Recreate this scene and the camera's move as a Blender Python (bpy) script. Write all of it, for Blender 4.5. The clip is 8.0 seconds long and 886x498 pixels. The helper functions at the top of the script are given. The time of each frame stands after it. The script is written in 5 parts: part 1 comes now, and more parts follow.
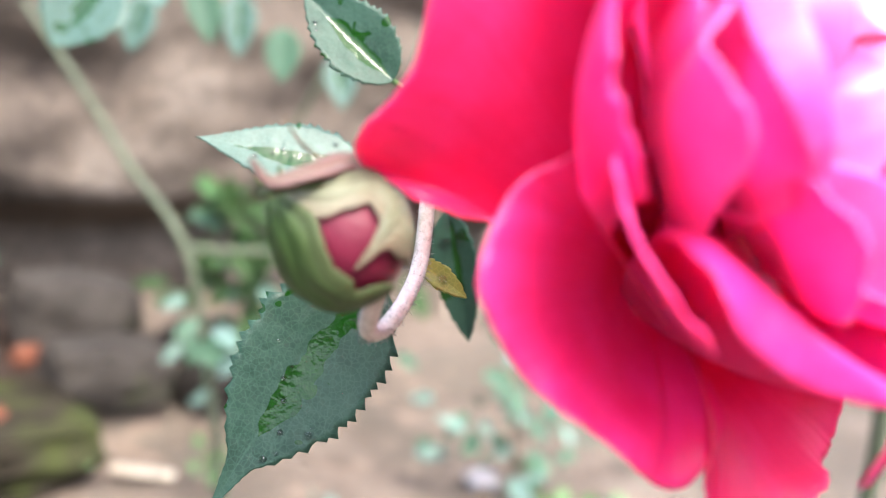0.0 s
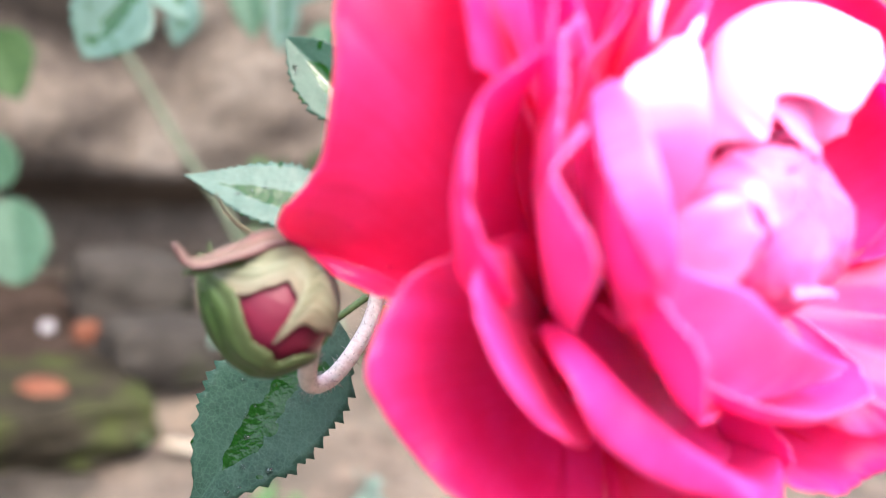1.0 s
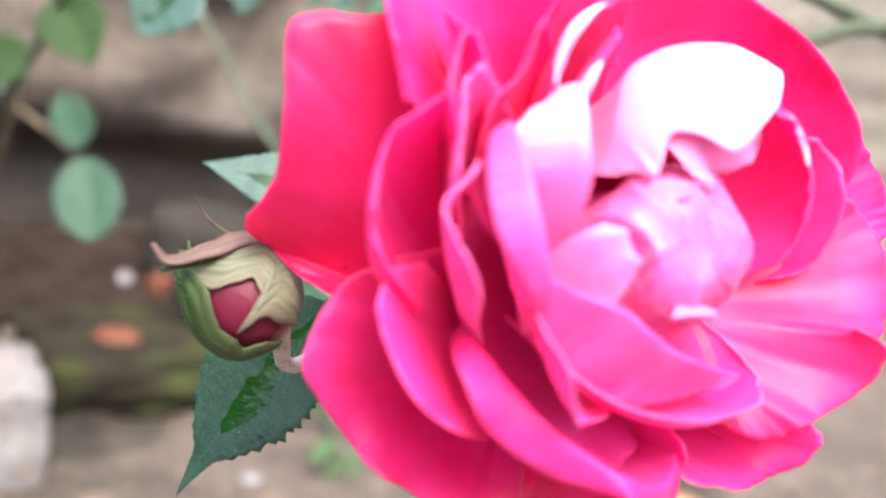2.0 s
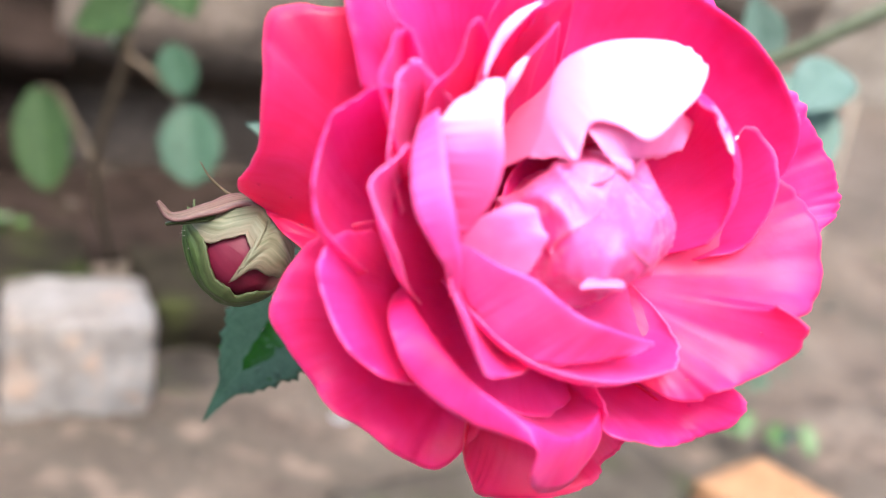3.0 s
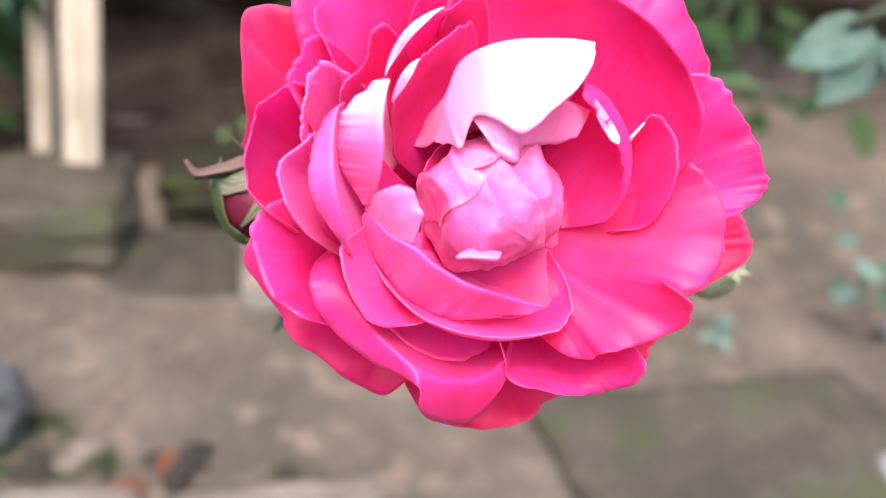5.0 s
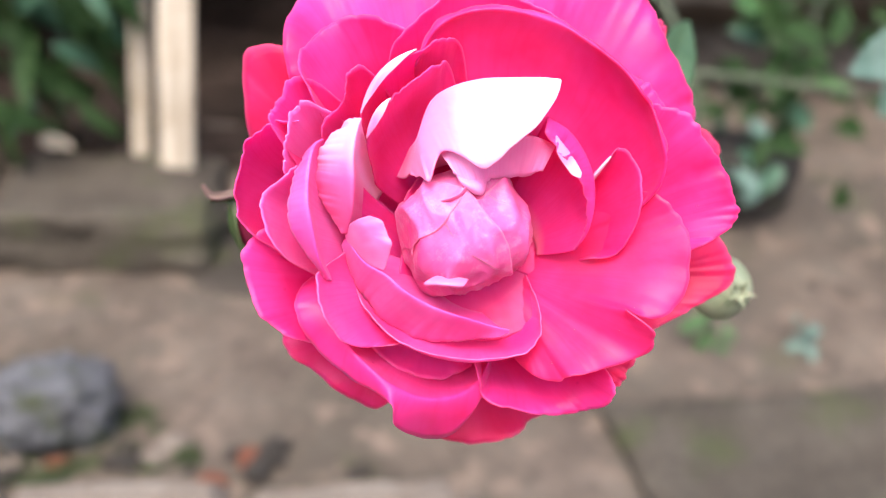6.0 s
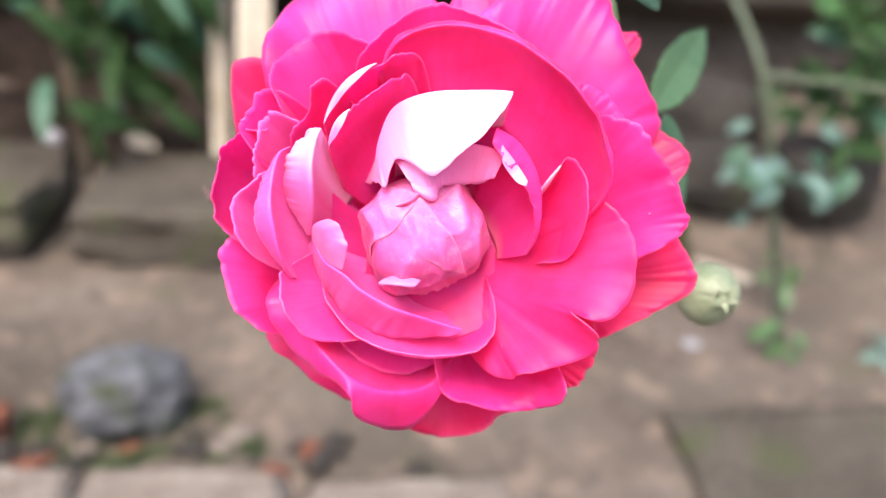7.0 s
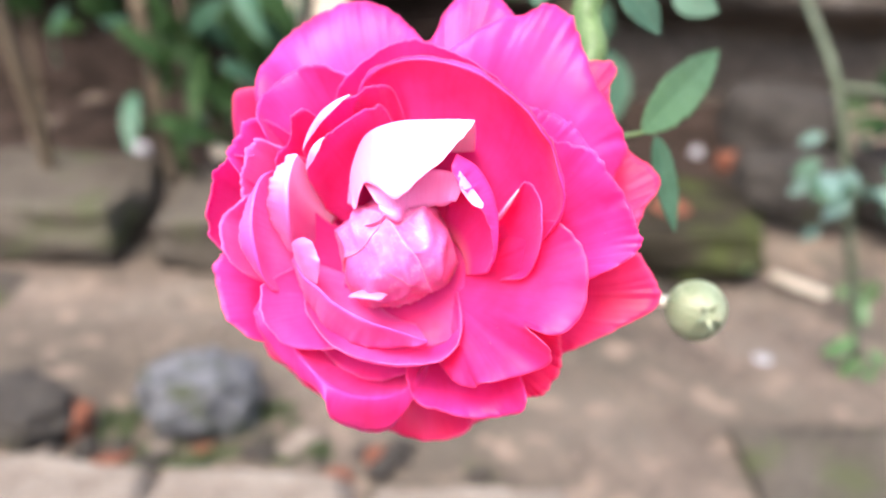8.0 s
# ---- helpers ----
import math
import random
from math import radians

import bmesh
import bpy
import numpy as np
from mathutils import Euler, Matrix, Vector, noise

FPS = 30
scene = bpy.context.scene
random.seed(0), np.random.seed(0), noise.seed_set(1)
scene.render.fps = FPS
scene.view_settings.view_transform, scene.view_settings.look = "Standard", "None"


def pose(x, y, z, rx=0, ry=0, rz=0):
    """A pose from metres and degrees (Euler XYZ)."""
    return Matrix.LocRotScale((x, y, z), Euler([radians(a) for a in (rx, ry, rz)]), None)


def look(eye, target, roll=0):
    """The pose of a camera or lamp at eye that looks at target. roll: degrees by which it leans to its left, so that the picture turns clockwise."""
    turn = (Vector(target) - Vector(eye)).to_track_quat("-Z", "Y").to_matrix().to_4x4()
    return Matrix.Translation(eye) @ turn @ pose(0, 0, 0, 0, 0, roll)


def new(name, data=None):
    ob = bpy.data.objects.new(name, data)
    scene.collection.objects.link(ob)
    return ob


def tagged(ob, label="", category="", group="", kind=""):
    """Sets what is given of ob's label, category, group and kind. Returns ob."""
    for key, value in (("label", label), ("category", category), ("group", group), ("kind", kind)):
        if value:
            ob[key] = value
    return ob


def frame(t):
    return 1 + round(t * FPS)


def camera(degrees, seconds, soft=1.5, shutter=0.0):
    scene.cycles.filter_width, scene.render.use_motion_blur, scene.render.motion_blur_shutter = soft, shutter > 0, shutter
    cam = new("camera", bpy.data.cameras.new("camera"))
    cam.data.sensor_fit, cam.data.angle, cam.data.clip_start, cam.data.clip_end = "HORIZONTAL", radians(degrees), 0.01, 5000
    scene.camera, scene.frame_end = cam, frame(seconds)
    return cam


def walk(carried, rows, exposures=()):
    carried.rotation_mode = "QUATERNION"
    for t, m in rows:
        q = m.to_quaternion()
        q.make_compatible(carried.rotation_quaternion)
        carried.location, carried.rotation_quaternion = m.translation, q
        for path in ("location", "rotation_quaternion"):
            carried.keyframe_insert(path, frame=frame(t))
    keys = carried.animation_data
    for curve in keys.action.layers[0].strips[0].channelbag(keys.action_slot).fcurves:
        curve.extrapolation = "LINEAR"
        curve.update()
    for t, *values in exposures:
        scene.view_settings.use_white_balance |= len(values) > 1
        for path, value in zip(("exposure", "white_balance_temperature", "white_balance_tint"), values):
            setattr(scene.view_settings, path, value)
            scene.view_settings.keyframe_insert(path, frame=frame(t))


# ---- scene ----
cam = camera(50.04, 8.0, soft=1.1)
# seconds, eye in metres over the ground, yaw, pitch and roll in degrees
PATH = [
    (0, 0.09828, 0.07881, 0.40320, 5.191, -8.815, 8.221),
    (0.5, 0.10368, 0.07844, 0.40775, 6.948, -9.520, 8.716),
    (1, 0.11124, 0.07712, 0.41559, 8.726, -10.753, 8.478),
    (1.5, 0.11775, 0.07421, 0.41921, 10.614, -12.083, 8.816),
    (2, 0.12566, 0.07037, 0.42463, 12.972, -13.805, 9.405),
    (3.5, 0.15484, 0.06400, 0.43781, 22.831, -20.112, 9.981),
    (4, 0.16562, 0.06744, 0.44513, 26.619, -22.571, 9.463),
    (4.5, 0.17585, 0.06933, 0.44772, 30.662, -24.393, 8.477),
    (6, 0.19922, 0.07630, 0.45872, 40.859, -25.994, 5.066),
    (6.5, 0.20779, 0.08126, 0.46062, 43.643, -26.151, 4.327),
    (7, 0.21595, 0.08392, 0.46339, 46.548, -26.318, 3.548),
    (7.5, 0.22342, 0.08699, 0.46617, 49.576, -26.244, 2.658),
    (8, 0.23386, 0.09150, 0.46987, 52.405, -25.994, 1.565),
]


def eye_pose(x, y, z, yaw, pitch, roll):
    ahead = Vector((-math.sin(radians(yaw)) * math.cos(radians(pitch)), math.cos(radians(yaw)) * math.cos(radians(pitch)), math.sin(radians(pitch))))
    return look((x, y, z), Vector((x, y, z)) + ahead, roll)


walk(cam, [(t, eye_pose(*row)) for t, *row in PATH], exposures=[(0.0, 2.75), (1.0, 2.62), (2.0, 2.42), (3.5, 2.07), (4.5, 2.0), (6.5, 1.85), (7.0, 1.97), (7.5, 1.95), (8.0, 2.3)])
cam.data.dof.use_dof = True
cam.data.dof.focus_distance = 0.125
cam.data.dof.aperture_fstop = 14.5

# ---- light: a bright hazy sky, the sun behind cloud ----
world = bpy.data.worlds.new("sky")
scene.world = world
world.use_nodes = True
wn = world.node_tree
sky = wn.nodes.new("ShaderNodeTexSky")
sky.sky_type, sky.sun_disc = "NISHITA", False
SUN_UP, SUN_ROUND = 58.0, 150.0
sky.sun_elevation, sky.sun_rotation = radians(SUN_UP), radians(SUN_ROUND)
sky.dust_density, sky.air_density = 4.0, 1.0
wn.nodes["Background"].inputs[1].default_value = 0.15
wn.links.new(sky.outputs[0], wn.nodes["Background"].inputs[0])
sun = new("sun", bpy.data.lights.new("sun", "SUN"))
sun.data.energy, sun.data.angle, sun.data.color = 1.2, radians(25), (1.0, 0.97, 0.93)
toward = Vector((math.sin(radians(SUN_ROUND)) * math.cos(radians(SUN_UP)), math.cos(radians(SUN_ROUND)) * math.cos(radians(SUN_UP)), math.sin(radians(SUN_UP))))
sun.matrix_world = look(toward * 5, (0, 0, 0))


# ---- materials ----
class Mat:
    """A node material on Principled BSDF, with short helpers."""

    def __init__(self, name, rough=0.6, spec=0.5):
        self.m = bpy.data.materials.new(name)
        self.m.use_nodes = True
        self.t = self.m.node_tree
        self.p = self.t.nodes["Principled BSDF"]
        self.p.inputs["Roughness"].default_value = rough
        self.p.inputs["Specular IOR Level"].default_value = spec
        self.coord = self.t.nodes.new("ShaderNodeTexCoord")

    def n(self, kind, **inputs):
        node = self.t.nodes.new(kind)
        for key, value in inputs.items():
            self.to(node, key.replace("_", " "), value)
        return node

    def to(self, node, key, value):
        if isinstance(value, bpy.types.NodeSocket):
            self.t.links.new(value, node.inputs[key])
        else:
            node.inputs[key].default_value = value

    def noise(self, scale, detail=4.0, rough=0.55, space="Object"):
        node = self.n("ShaderNodeTexNoise", Scale=scale, Detail=detail, Roughness=rough)
        self.t.links.new(self.coord.outputs[space], node.inputs["Vector"])
        return node.outputs["Fac"]

    def ramp(self, fac, *stops):
        node = self.t.nodes.new("ShaderNodeValToRGB")
        self.t.links.new(fac, node.inputs[0])
        while len(node.color_ramp.elements) < len(stops):
            node.color_ramp.elements.new(0.5)
        for e, (at, colour) in zip(node.color_ramp.elements, stops):
            e.position = at
            e.color = (*colour, 1) if len(colour) == 3 else colour
        return node.outputs[0]

    def mix(self, fac, a, b, blend="MIX"):
        node = self.t.nodes.new("ShaderNodeMix")
        node.data_type, node.blend_type = "RGBA", blend
        for i, value in ((0, fac), (6, a), (7, b)):
            if isinstance(value, bpy.types.NodeSocket):
                self.t.links.new(value, node.inputs[i])
            else:
                node.inputs[i].default_value = value if i == 0 else (*value, 1)
        return node.outputs[2]

    def math(self, op, a, b=0.0, c=0.0):
        node = self.t.nodes.new("ShaderNodeMath")
        node.operation = op
        for i, value in enumerate((a, b, c)):
            if isinstance(value, bpy.types.NodeSocket):
                self.t.links.new(value, node.inputs[i])
            else:
                node.inputs[i].default_value = value
        return node.outputs[0]

    def bump(self, height, strength=0.3, distance=0.001):
        node = self.n("ShaderNodeBump", Strength=strength, Distance=distance, Height=height)
        if self.p.inputs["Normal"].links:
            self.t.links.new(self.p.inputs["Normal"].links[0].from_socket, node.inputs["Normal"])
        self.t.links.new(node.outputs[0], self.p.inputs["Normal"])

    def colour(self, value):
        self.to(self.p, "Base Color", value if isinstance(value, bpy.types.NodeSocket) else (*value, 1))
        return self


def uv_parts(k):
    sep = k.n("ShaderNodeSeparateXYZ")
    k.t.links.new(k.coord.outputs["UV"], sep.inputs[0])
    return sep.outputs[0], sep.outputs[1]


def thin(k, colour, share):
    """Lets part of the light through a thin sheet."""
    tr = k.n("ShaderNodeBsdfTranslucent", Color=colour)
    mixer = k.n("ShaderNodeMixShader", Fac=share)
    out = k.t.nodes["Material Output"]
    k.t.links.new(k.p.outputs[0], mixer.inputs[1])
    k.t.links.new(tr.outputs[0], mixer.inputs[2])
    k.t.links.new(mixer.outputs[0], out.inputs[0])


def petal_material(name, deep, light, share=0.5, gloss=0.43, rim=0.2, sheen=0.28, pink=None, streaks=0.0, spec=0.45):
    k = Mat(name, gloss, spec)
    across, along = uv_parts(k)
    wav = k.n("ShaderNodeTexNoise", Scale=1.0, Detail=3.0)
    comb = k.n("ShaderNodeCombineXYZ", X=k.math("ADD", k.math("MULTIPLY", across, 24.0), k.math("MULTIPLY", k.noise(60, 2), 5.0)), Y=k.math("MULTIPLY", along, 2.5))
    k.t.links.new(comb.outputs[0], wav.inputs["Vector"])
    veins = wav.outputs["Fac"]
    tone = k.mix(k.ramp(k.noise(90, 3), (0.3, (0, 0, 0)), (0.75, (1, 1, 1))), deep, light)
    tone = k.mix(k.ramp(veins, (0.46, (0, 0, 0)), (0.66, (0.26, 0.26, 0.26))), tone, deep)
    if streaks:  # crumpled tissue, its silvery highlights painted as pale streaks
        k.bump(k.noise(220, 4, 0.6), 0.35, 0.0012)
        tone = k.mix(k.ramp(k.noise(420, 4, 0.7), (0.5, (0, 0, 0)), (0.68, (streaks,) * 3)), tone, (0.92, 0.55, 0.74))
    # the claw of the petal pales towards white
    tone = k.mix(k.ramp(along, (0.02, (0.3, 0.3, 0.3)), (0.12, (0, 0, 0))), tone, (0.85, 0.55, 0.5))
    # the thin rim is paler
    tone = k.mix(k.ramp(along, (0.985, (0, 0, 0)), (1.0, (rim, rim, rim))), tone, (0.9, 0.4, 0.6))
    if pink:  # one side keeps its pink
        tone = k.mix(k.ramp(k.math("ADD", across, k.math("MULTIPLY", k.noise(150, 2), 0.5)), (0.1, (0.9, 0.9, 0.9)), (0.75, (0, 0, 0))), tone, pink)
    k.colour(tone)
    k.bump(veins, 0.045, 0.0004)
    k.bump(k.noise(260, 3), 0.2, 0.0008)
    k.bump(k.noise(700, 2), 0.15, 0.0003)
    k.p.inputs["Sheen Weight"].default_value = sheen
    k.p.inputs["Sheen Tint"].default_value = (1.0, 0.40, 0.74, 1)
    k.p.inputs["Sheen Roughness"].default_value = 0.4
    thin(k, tone, share)
    return k.m


PETAL = petal_material("rose_petal", (0.83, 0.020, 0.22), (0.92, 0.085, 0.49), 0.6, rim=0.14)
PETAL_MID = petal_material("mid_petal", (0.86, 0.035, 0.29), (0.91, 0.13, 0.51), rim=0.25)
PETAL_RED = petal_material("red_petal", (0.82, 0.017, 0.13), (0.89, 0.045, 0.25), 0.6)
PETAL_DEEP = petal_material("deep_petal", (0.82, 0.018, 0.17), (0.90, 0.055, 0.34), 0.6, rim=0.14, sheen=0.2)
PETAL_BACK = petal_material("reflexed_petal", (0.87, 0.07, 0.39), (0.93, 0.21, 0.63), 0.5, rim=0.25, sheen=0.34)
PETAL_PALE = petal_material("pale_petal", (0.89, 0.52, 0.69), (0.93, 0.71, 0.82), 0.25, pink=(0.88, 0.20, 0.47))


def leaf_material(name, dark, light, wet=0.0, share=0.25, rough=0.42, spec=0.5):
    k = Mat(name, rough, spec)
    across, along = uv_parts(k)
    side = k.math("ABSOLUTE", across)
    # side veins sweep towards the tip
    phase = k.math("SUBTRACT", k.math("MULTIPLY", along, 9.0), k.math("MULTIPLY", side, 3.5))
    saw = k.math("PINGPONG", phase, 0.5)
    vein = k.ramp(saw, (0.0, (1, 1, 1)), (0.09, (0, 0, 0)))
    mid = k.ramp(side, (0.0, (1, 1, 1)), (0.07, (0, 0, 0)))
    net = k.n("ShaderNodeTexVoronoi", Scale=1300.0)
    net.feature = "DISTANCE_TO_EDGE"
    k.t.links.new(k.coord.outputs["Object"], net.inputs["Vector"])
    netting = k.ramp(net.outputs["Distance"], (0.0, (1, 1, 1)), (0.12, (0, 0, 0)))
    tone = k.mix(k.ramp(k.noise(160, 4), (0.3, (0, 0, 0)), (0.7, (1, 1, 1))), dark, light)
    tone = k.mix(k.math("MULTIPLY", netting, 0.3), tone, tuple(1.5 * c + 0.01 for c in light))
    tone = k.mix(k.math("MULTIPLY", k.math("MAXIMUM", k.math("MULTIPLY", vein, k.ramp(k.noise(300, 2), (0.35, (0.1,) * 3), (0.7, (0.7,) * 3))), mid), 0.4), tone, tuple(1.5 * c + 0.01 for c in light))
    if wet:
        # rain lies along the midrib and in a few patches
        pool = k.math("MULTIPLY", k.math("SUBTRACT", 0.2, k.math("ABSOLUTE", k.math("ADD", across, 0.06))), 0.9)
        pool = k.math("SUBTRACT", pool, k.math("MULTIPLY", k.math("MAXIMUM", k.math("SUBTRACT", k.math("ABSOLUTE", k.math("SUBTRACT", along, 0.38)), 0.2), 0.0), 1.2))
        pool = k.math("ADD", pool, k.math("MULTIPLY", k.math("SUBTRACT", k.noise(190, 2.0), 0.5), 0.55))
        patch = k.math("MULTIPLY", k.math("SUBTRACT", k.noise(240, 1.0), 0.68), 2.0)
        film = k.ramp(k.math("ADD", k.math("MAXIMUM", pool, patch), 0.5), (0.5, (0, 0, 0)), (0.515, (1, 1, 1)))
        tone = k.mix(k.math("MULTIPLY", film, 0.92), tone, (0.006, 0.042, 0.002))
        k.to(k.p, "Roughness", k.ramp(film, (0.0, (0.45,) * 3), (1.0, (0.12,) * 3)))
    k.colour(tone)
    k.bump(k.math("MAXIMUM", k.math("MULTIPLY", vein, 0.5), mid), -0.4, 0.0006)
    k.bump(k.noise(420, 3), 0.3, 0.0008)
    k.bump(netting, -0.5, 0.0003)
    thin(k, tone, share)
    return k.m


def sepal_material(name, deep, light, flush):
    """The streaked skin of a bud's sepal, flushed towards its edges."""
    k = Mat(name, 0.55, 0.3)
    across, along = uv_parts(k)
    streak = k.n("ShaderNodeTexNoise", Scale=1.0, Detail=4.0)
    comb = k.n("ShaderNodeCombineXYZ", X=k.math("MULTIPLY", across, 9.0), Y=k.math("MULTIPLY", along, 1.6))
    k.t.links.new(comb.outputs[0], streak.inputs["Vector"])
    tone = k.mix(k.ramp(streak.outputs["Fac"], (0.35, (0, 0, 0)), (0.65, (1, 1, 1))), deep, light)
    tone = k.mix(k.ramp(k.math("ABSOLUTE", across), (0.55, (0, 0, 0)), (1.0, (0.8, 0.8, 0.8))), tone, flush)
    k.colour(tone)
    k.bump(streak.outputs["Fac"], 0.4, 0.0005)
    k.bump(k.noise(1500, 2), 0.25, 0.0002)
    thin(k, tone, 0.12)
    return k.m


LEAF_WET = leaf_material("wet_rose_leaf", (0.011, 0.038, 0.023), (0.024, 0.064, 0.042), wet=1.0, spec=0.3)
LEAF = leaf_material("rose_leaf", (0.026, 0.068, 0.036), (0.05, 0.108, 0.066), rough=0.5, spec=0.3)
LEAF_BRIGHT = leaf_material("young_leaf", (0.032, 0.085, 0.018), (0.06, 0.13, 0.035))
LEAF_FRESH = leaf_material("fresh_leaf", (0.06, 0.125, 0.05), (0.09, 0.165, 0.075), share=0.4, rough=0.5, spec=0.3)
LEAF_BLUE = leaf_material("bluish_leaf", (0.068, 0.125, 0.098), (0.125, 0.19, 0.16), rough=0.5, spec=0.3)
# a darker, duller leaf: the shade of deep foliage put into its colour
LEAF_SHADED = leaf_material("shaded_leaf", (0.012, 0.034, 0.009), (0.028, 0.056, 0.016), rough=0.6, spec=0.15)


DAMP = 0.30  # all of the yard is damp after rain


def rough_material(name, stops, scale, rough=0.85, bump=0.5, depth=0.003, moss=0.0, spots=None, damp=None, spec=0.3, patches=0.0, grain=False):
    """Earth, stone and the like: two scales of tone, grain, and moss in patches."""
    k = Mat(name, rough, spec)
    big = k.noise(scale, 6, 0.6)
    tone = k.ramp(big, *((at, tuple(c * (damp or DAMP) for c in colour)) for at, colour in stops))
    fine = k.noise(scale * 9, 5, 0.65)
    tone = k.mix(0.8, tone, k.ramp(fine, (0.3, (0.25,) * 3), (0.7, (0.8,) * 3)), "SOFT_LIGHT")
    if patches:  # broad damp places
        tone = k.mix(k.ramp(k.noise(scale * 0.5, 5, 0.65), (0.40, (0, 0, 0)), (0.60, (patches,) * 3)), tone, (0.035, 0.029, 0.02))
    if spots:
        tone = k.mix(k.ramp(k.noise(scale * 2.3, 3), (0.56, (0, 0, 0)), (0.66, (1, 1, 1))), tone, spots)
    if moss:
        tone = k.mix(k.ramp(k.noise(scale * 0.7, 5), (1 - moss, (0, 0, 0)), (1.12 - moss, (0.8,) * 3)), tone, (0.035, 0.043, 0.012))
    if grain:  # long fibres of split wood
        fibre = k.n("ShaderNodeTexNoise", Scale=1.0, Detail=5.0)
        mapped = k.n("ShaderNodeMapping", Scale=(260.0, 260.0, 9.0))
        k.t.links.new(k.coord.outputs["Object"], mapped.inputs["Vector"])
        k.t.links.new(mapped.outputs[0], fibre.inputs["Vector"])
        tone = k.mix(k.ramp(fibre.outputs["Fac"], (0.4, (0, 0, 0)), (0.62, (0.75,) * 3)), tone, tuple(c * 0.4 for c in stops[0][1]))
        k.bump(fibre.outputs["Fac"], 0.5, 0.001)
    k.colour(tone)
    k.bump(big, bump, depth * 3)
    k.bump(fine, bump, depth)
    return k.m


SOIL = rough_material("soil", ((0.28, (0.13, 0.095, 0.07)), (0.5, (0.31, 0.235, 0.18)), (0.7, (0.50, 0.40, 0.32))), 11, moss=0.36, spots=(0.13, 0.096, 0.072), damp=0.315, patches=0.75)
LEDGE = rough_material("ledge_stone", ((0.25, (0.11, 0.085, 0.06)), (0.5, (0.21, 0.17, 0.125)), (0.8, (0.32, 0.27, 0.21))), 14, moss=0.46, damp=0.225)
LEDGE_MOSSY = rough_material("mossy_ledge", ((0.25, (0.07, 0.055, 0.035)), (0.5, (0.14, 0.115, 0.075)), (0.8, (0.22, 0.19, 0.13))), 16, moss=0.5, spec=0.1, damp=0.135)
WALL = rough_material("mud_wall", ((0.25, (0.13, 0.10, 0.08)), (0.5, (0.28, 0.22, 0.17)), (0.75, (0.44, 0.365, 0.30))), 7, bump=1.0, depth=0.006)
PALE_STONE = rough_material("pale_stone", ((0.3, (0.35, 0.29, 0.24)), (0.55, (0.50, 0.47, 0.44)), (0.8, (0.58, 0.56, 0.54))), 12, spots=(0.24, 0.18, 0.14), damp=0.36)
GREY_STONE = rough_material("grey_stone", ((0.3, (0.10, 0.10, 0.105)), (0.55, (0.20, 0.20, 0.215)), (0.8, (0.36, 0.36, 0.38))), 55, moss=0.46, damp=0.44, spots=(0.035, 0.034, 0.03), bump=0.8)
BROWN_STONE = rough_material("brown_stone", ((0.3, (0.14, 0.11, 0.085)), (0.55, (0.24, 0.20, 0.16)), (0.8, (0.34, 0.29, 0.24))), 18, moss=0.4, damp=0.105)
RED_STONE = rough_material("red_pebble", ((0.3, (0.28, 0.08, 0.04)), (0.6, (0.42, 0.15, 0.08)), (0.8, (0.5, 0.24, 0.15))), 30)
BRICK = rough_material("orange_brick", ((0.3, (0.46, 0.22, 0.10)), (0.55, (0.58, 0.33, 0.17)), (0.8, (0.66, 0.46, 0.28))), 16, damp=0.48)
WOOD = rough_material("weathered_wood", ((0.3, (0.50, 0.40, 0.29)), (0.6, (0.70, 0.61, 0.49)), (0.8, (0.8, 0.74, 0.64))), 20, bump=0.3, damp=0.72, grain=True)
TWIG = rough_material("brown_twig", ((0.3, (0.20, 0.14, 0.08)), (0.6, (0.33, 0.25, 0.16)), (0.8, (0.42, 0.34, 0.24))), 60, bump=0.3, depth=0.001)
GREEN_TWIG = rough_material("grey_green_twig", ((0.3, (0.14, 0.18, 0.10)), (0.6, (0.24, 0.28, 0.18)), (0.8, (0.32, 0.36, 0.26))), 60, bump=0.3, depth=0.001)
SPLINTER = rough_material("grey_wood", ((0.3, (0.40, 0.32, 0.24)), (0.6, (0.52, 0.45, 0.36)), (0.8, (0.6, 0.54, 0.45))), 30, bump=0.3, damp=0.62)
CANE = rough_material("green_cane", ((0.3, (0.16, 0.28, 0.08)), (0.6, (0.26, 0.40, 0.15)), (0.8, (0.36, 0.48, 0.25))), 150, rough=0.5, bump=0.2, depth=0.0002)
STALK = rough_material("pinkish_stalk", ((0.3, (0.44, 0.42, 0.30)), (0.5, (0.60, 0.54, 0.48)), (0.8, (0.70, 0.60, 0.57))), 130, rough=0.5, bump=0.3, depth=0.0003, damp=0.8)
# earth of bank and bed, the hollow's shade put into its dark tones
SHADED_EARTH = rough_material("shaded_earth", ((0.3, (0.028, 0.019, 0.014)), (0.6, (0.072, 0.05, 0.04)), (0.8, (0.13, 0.092, 0.074))), 16, bump=0.9, depth=0.006, moss=0.36, spec=0.05, damp=0.48)
FAR_WALL = rough_material("yard_wall", ((0.3, (0.42, 0.35, 0.28)), (0.6, (0.55, 0.48, 0.40)), (0.8, (0.62, 0.56, 0.48))), 3)


# ---- building helpers ----
def part(name, bm, material, parent=None, label="", smooth=True):
    """Links a bmesh as one mesh object under a thing or a part."""
    me = bpy.data.meshes.new(name)
    for f in bm.faces:
        f.smooth = smooth
    bm.to_mesh(me)
    bm.free()
    me.materials.append(material)
    ob = new(name, me)
    if parent:
        ob.parent = parent
    return tagged(ob, label) if label else ob


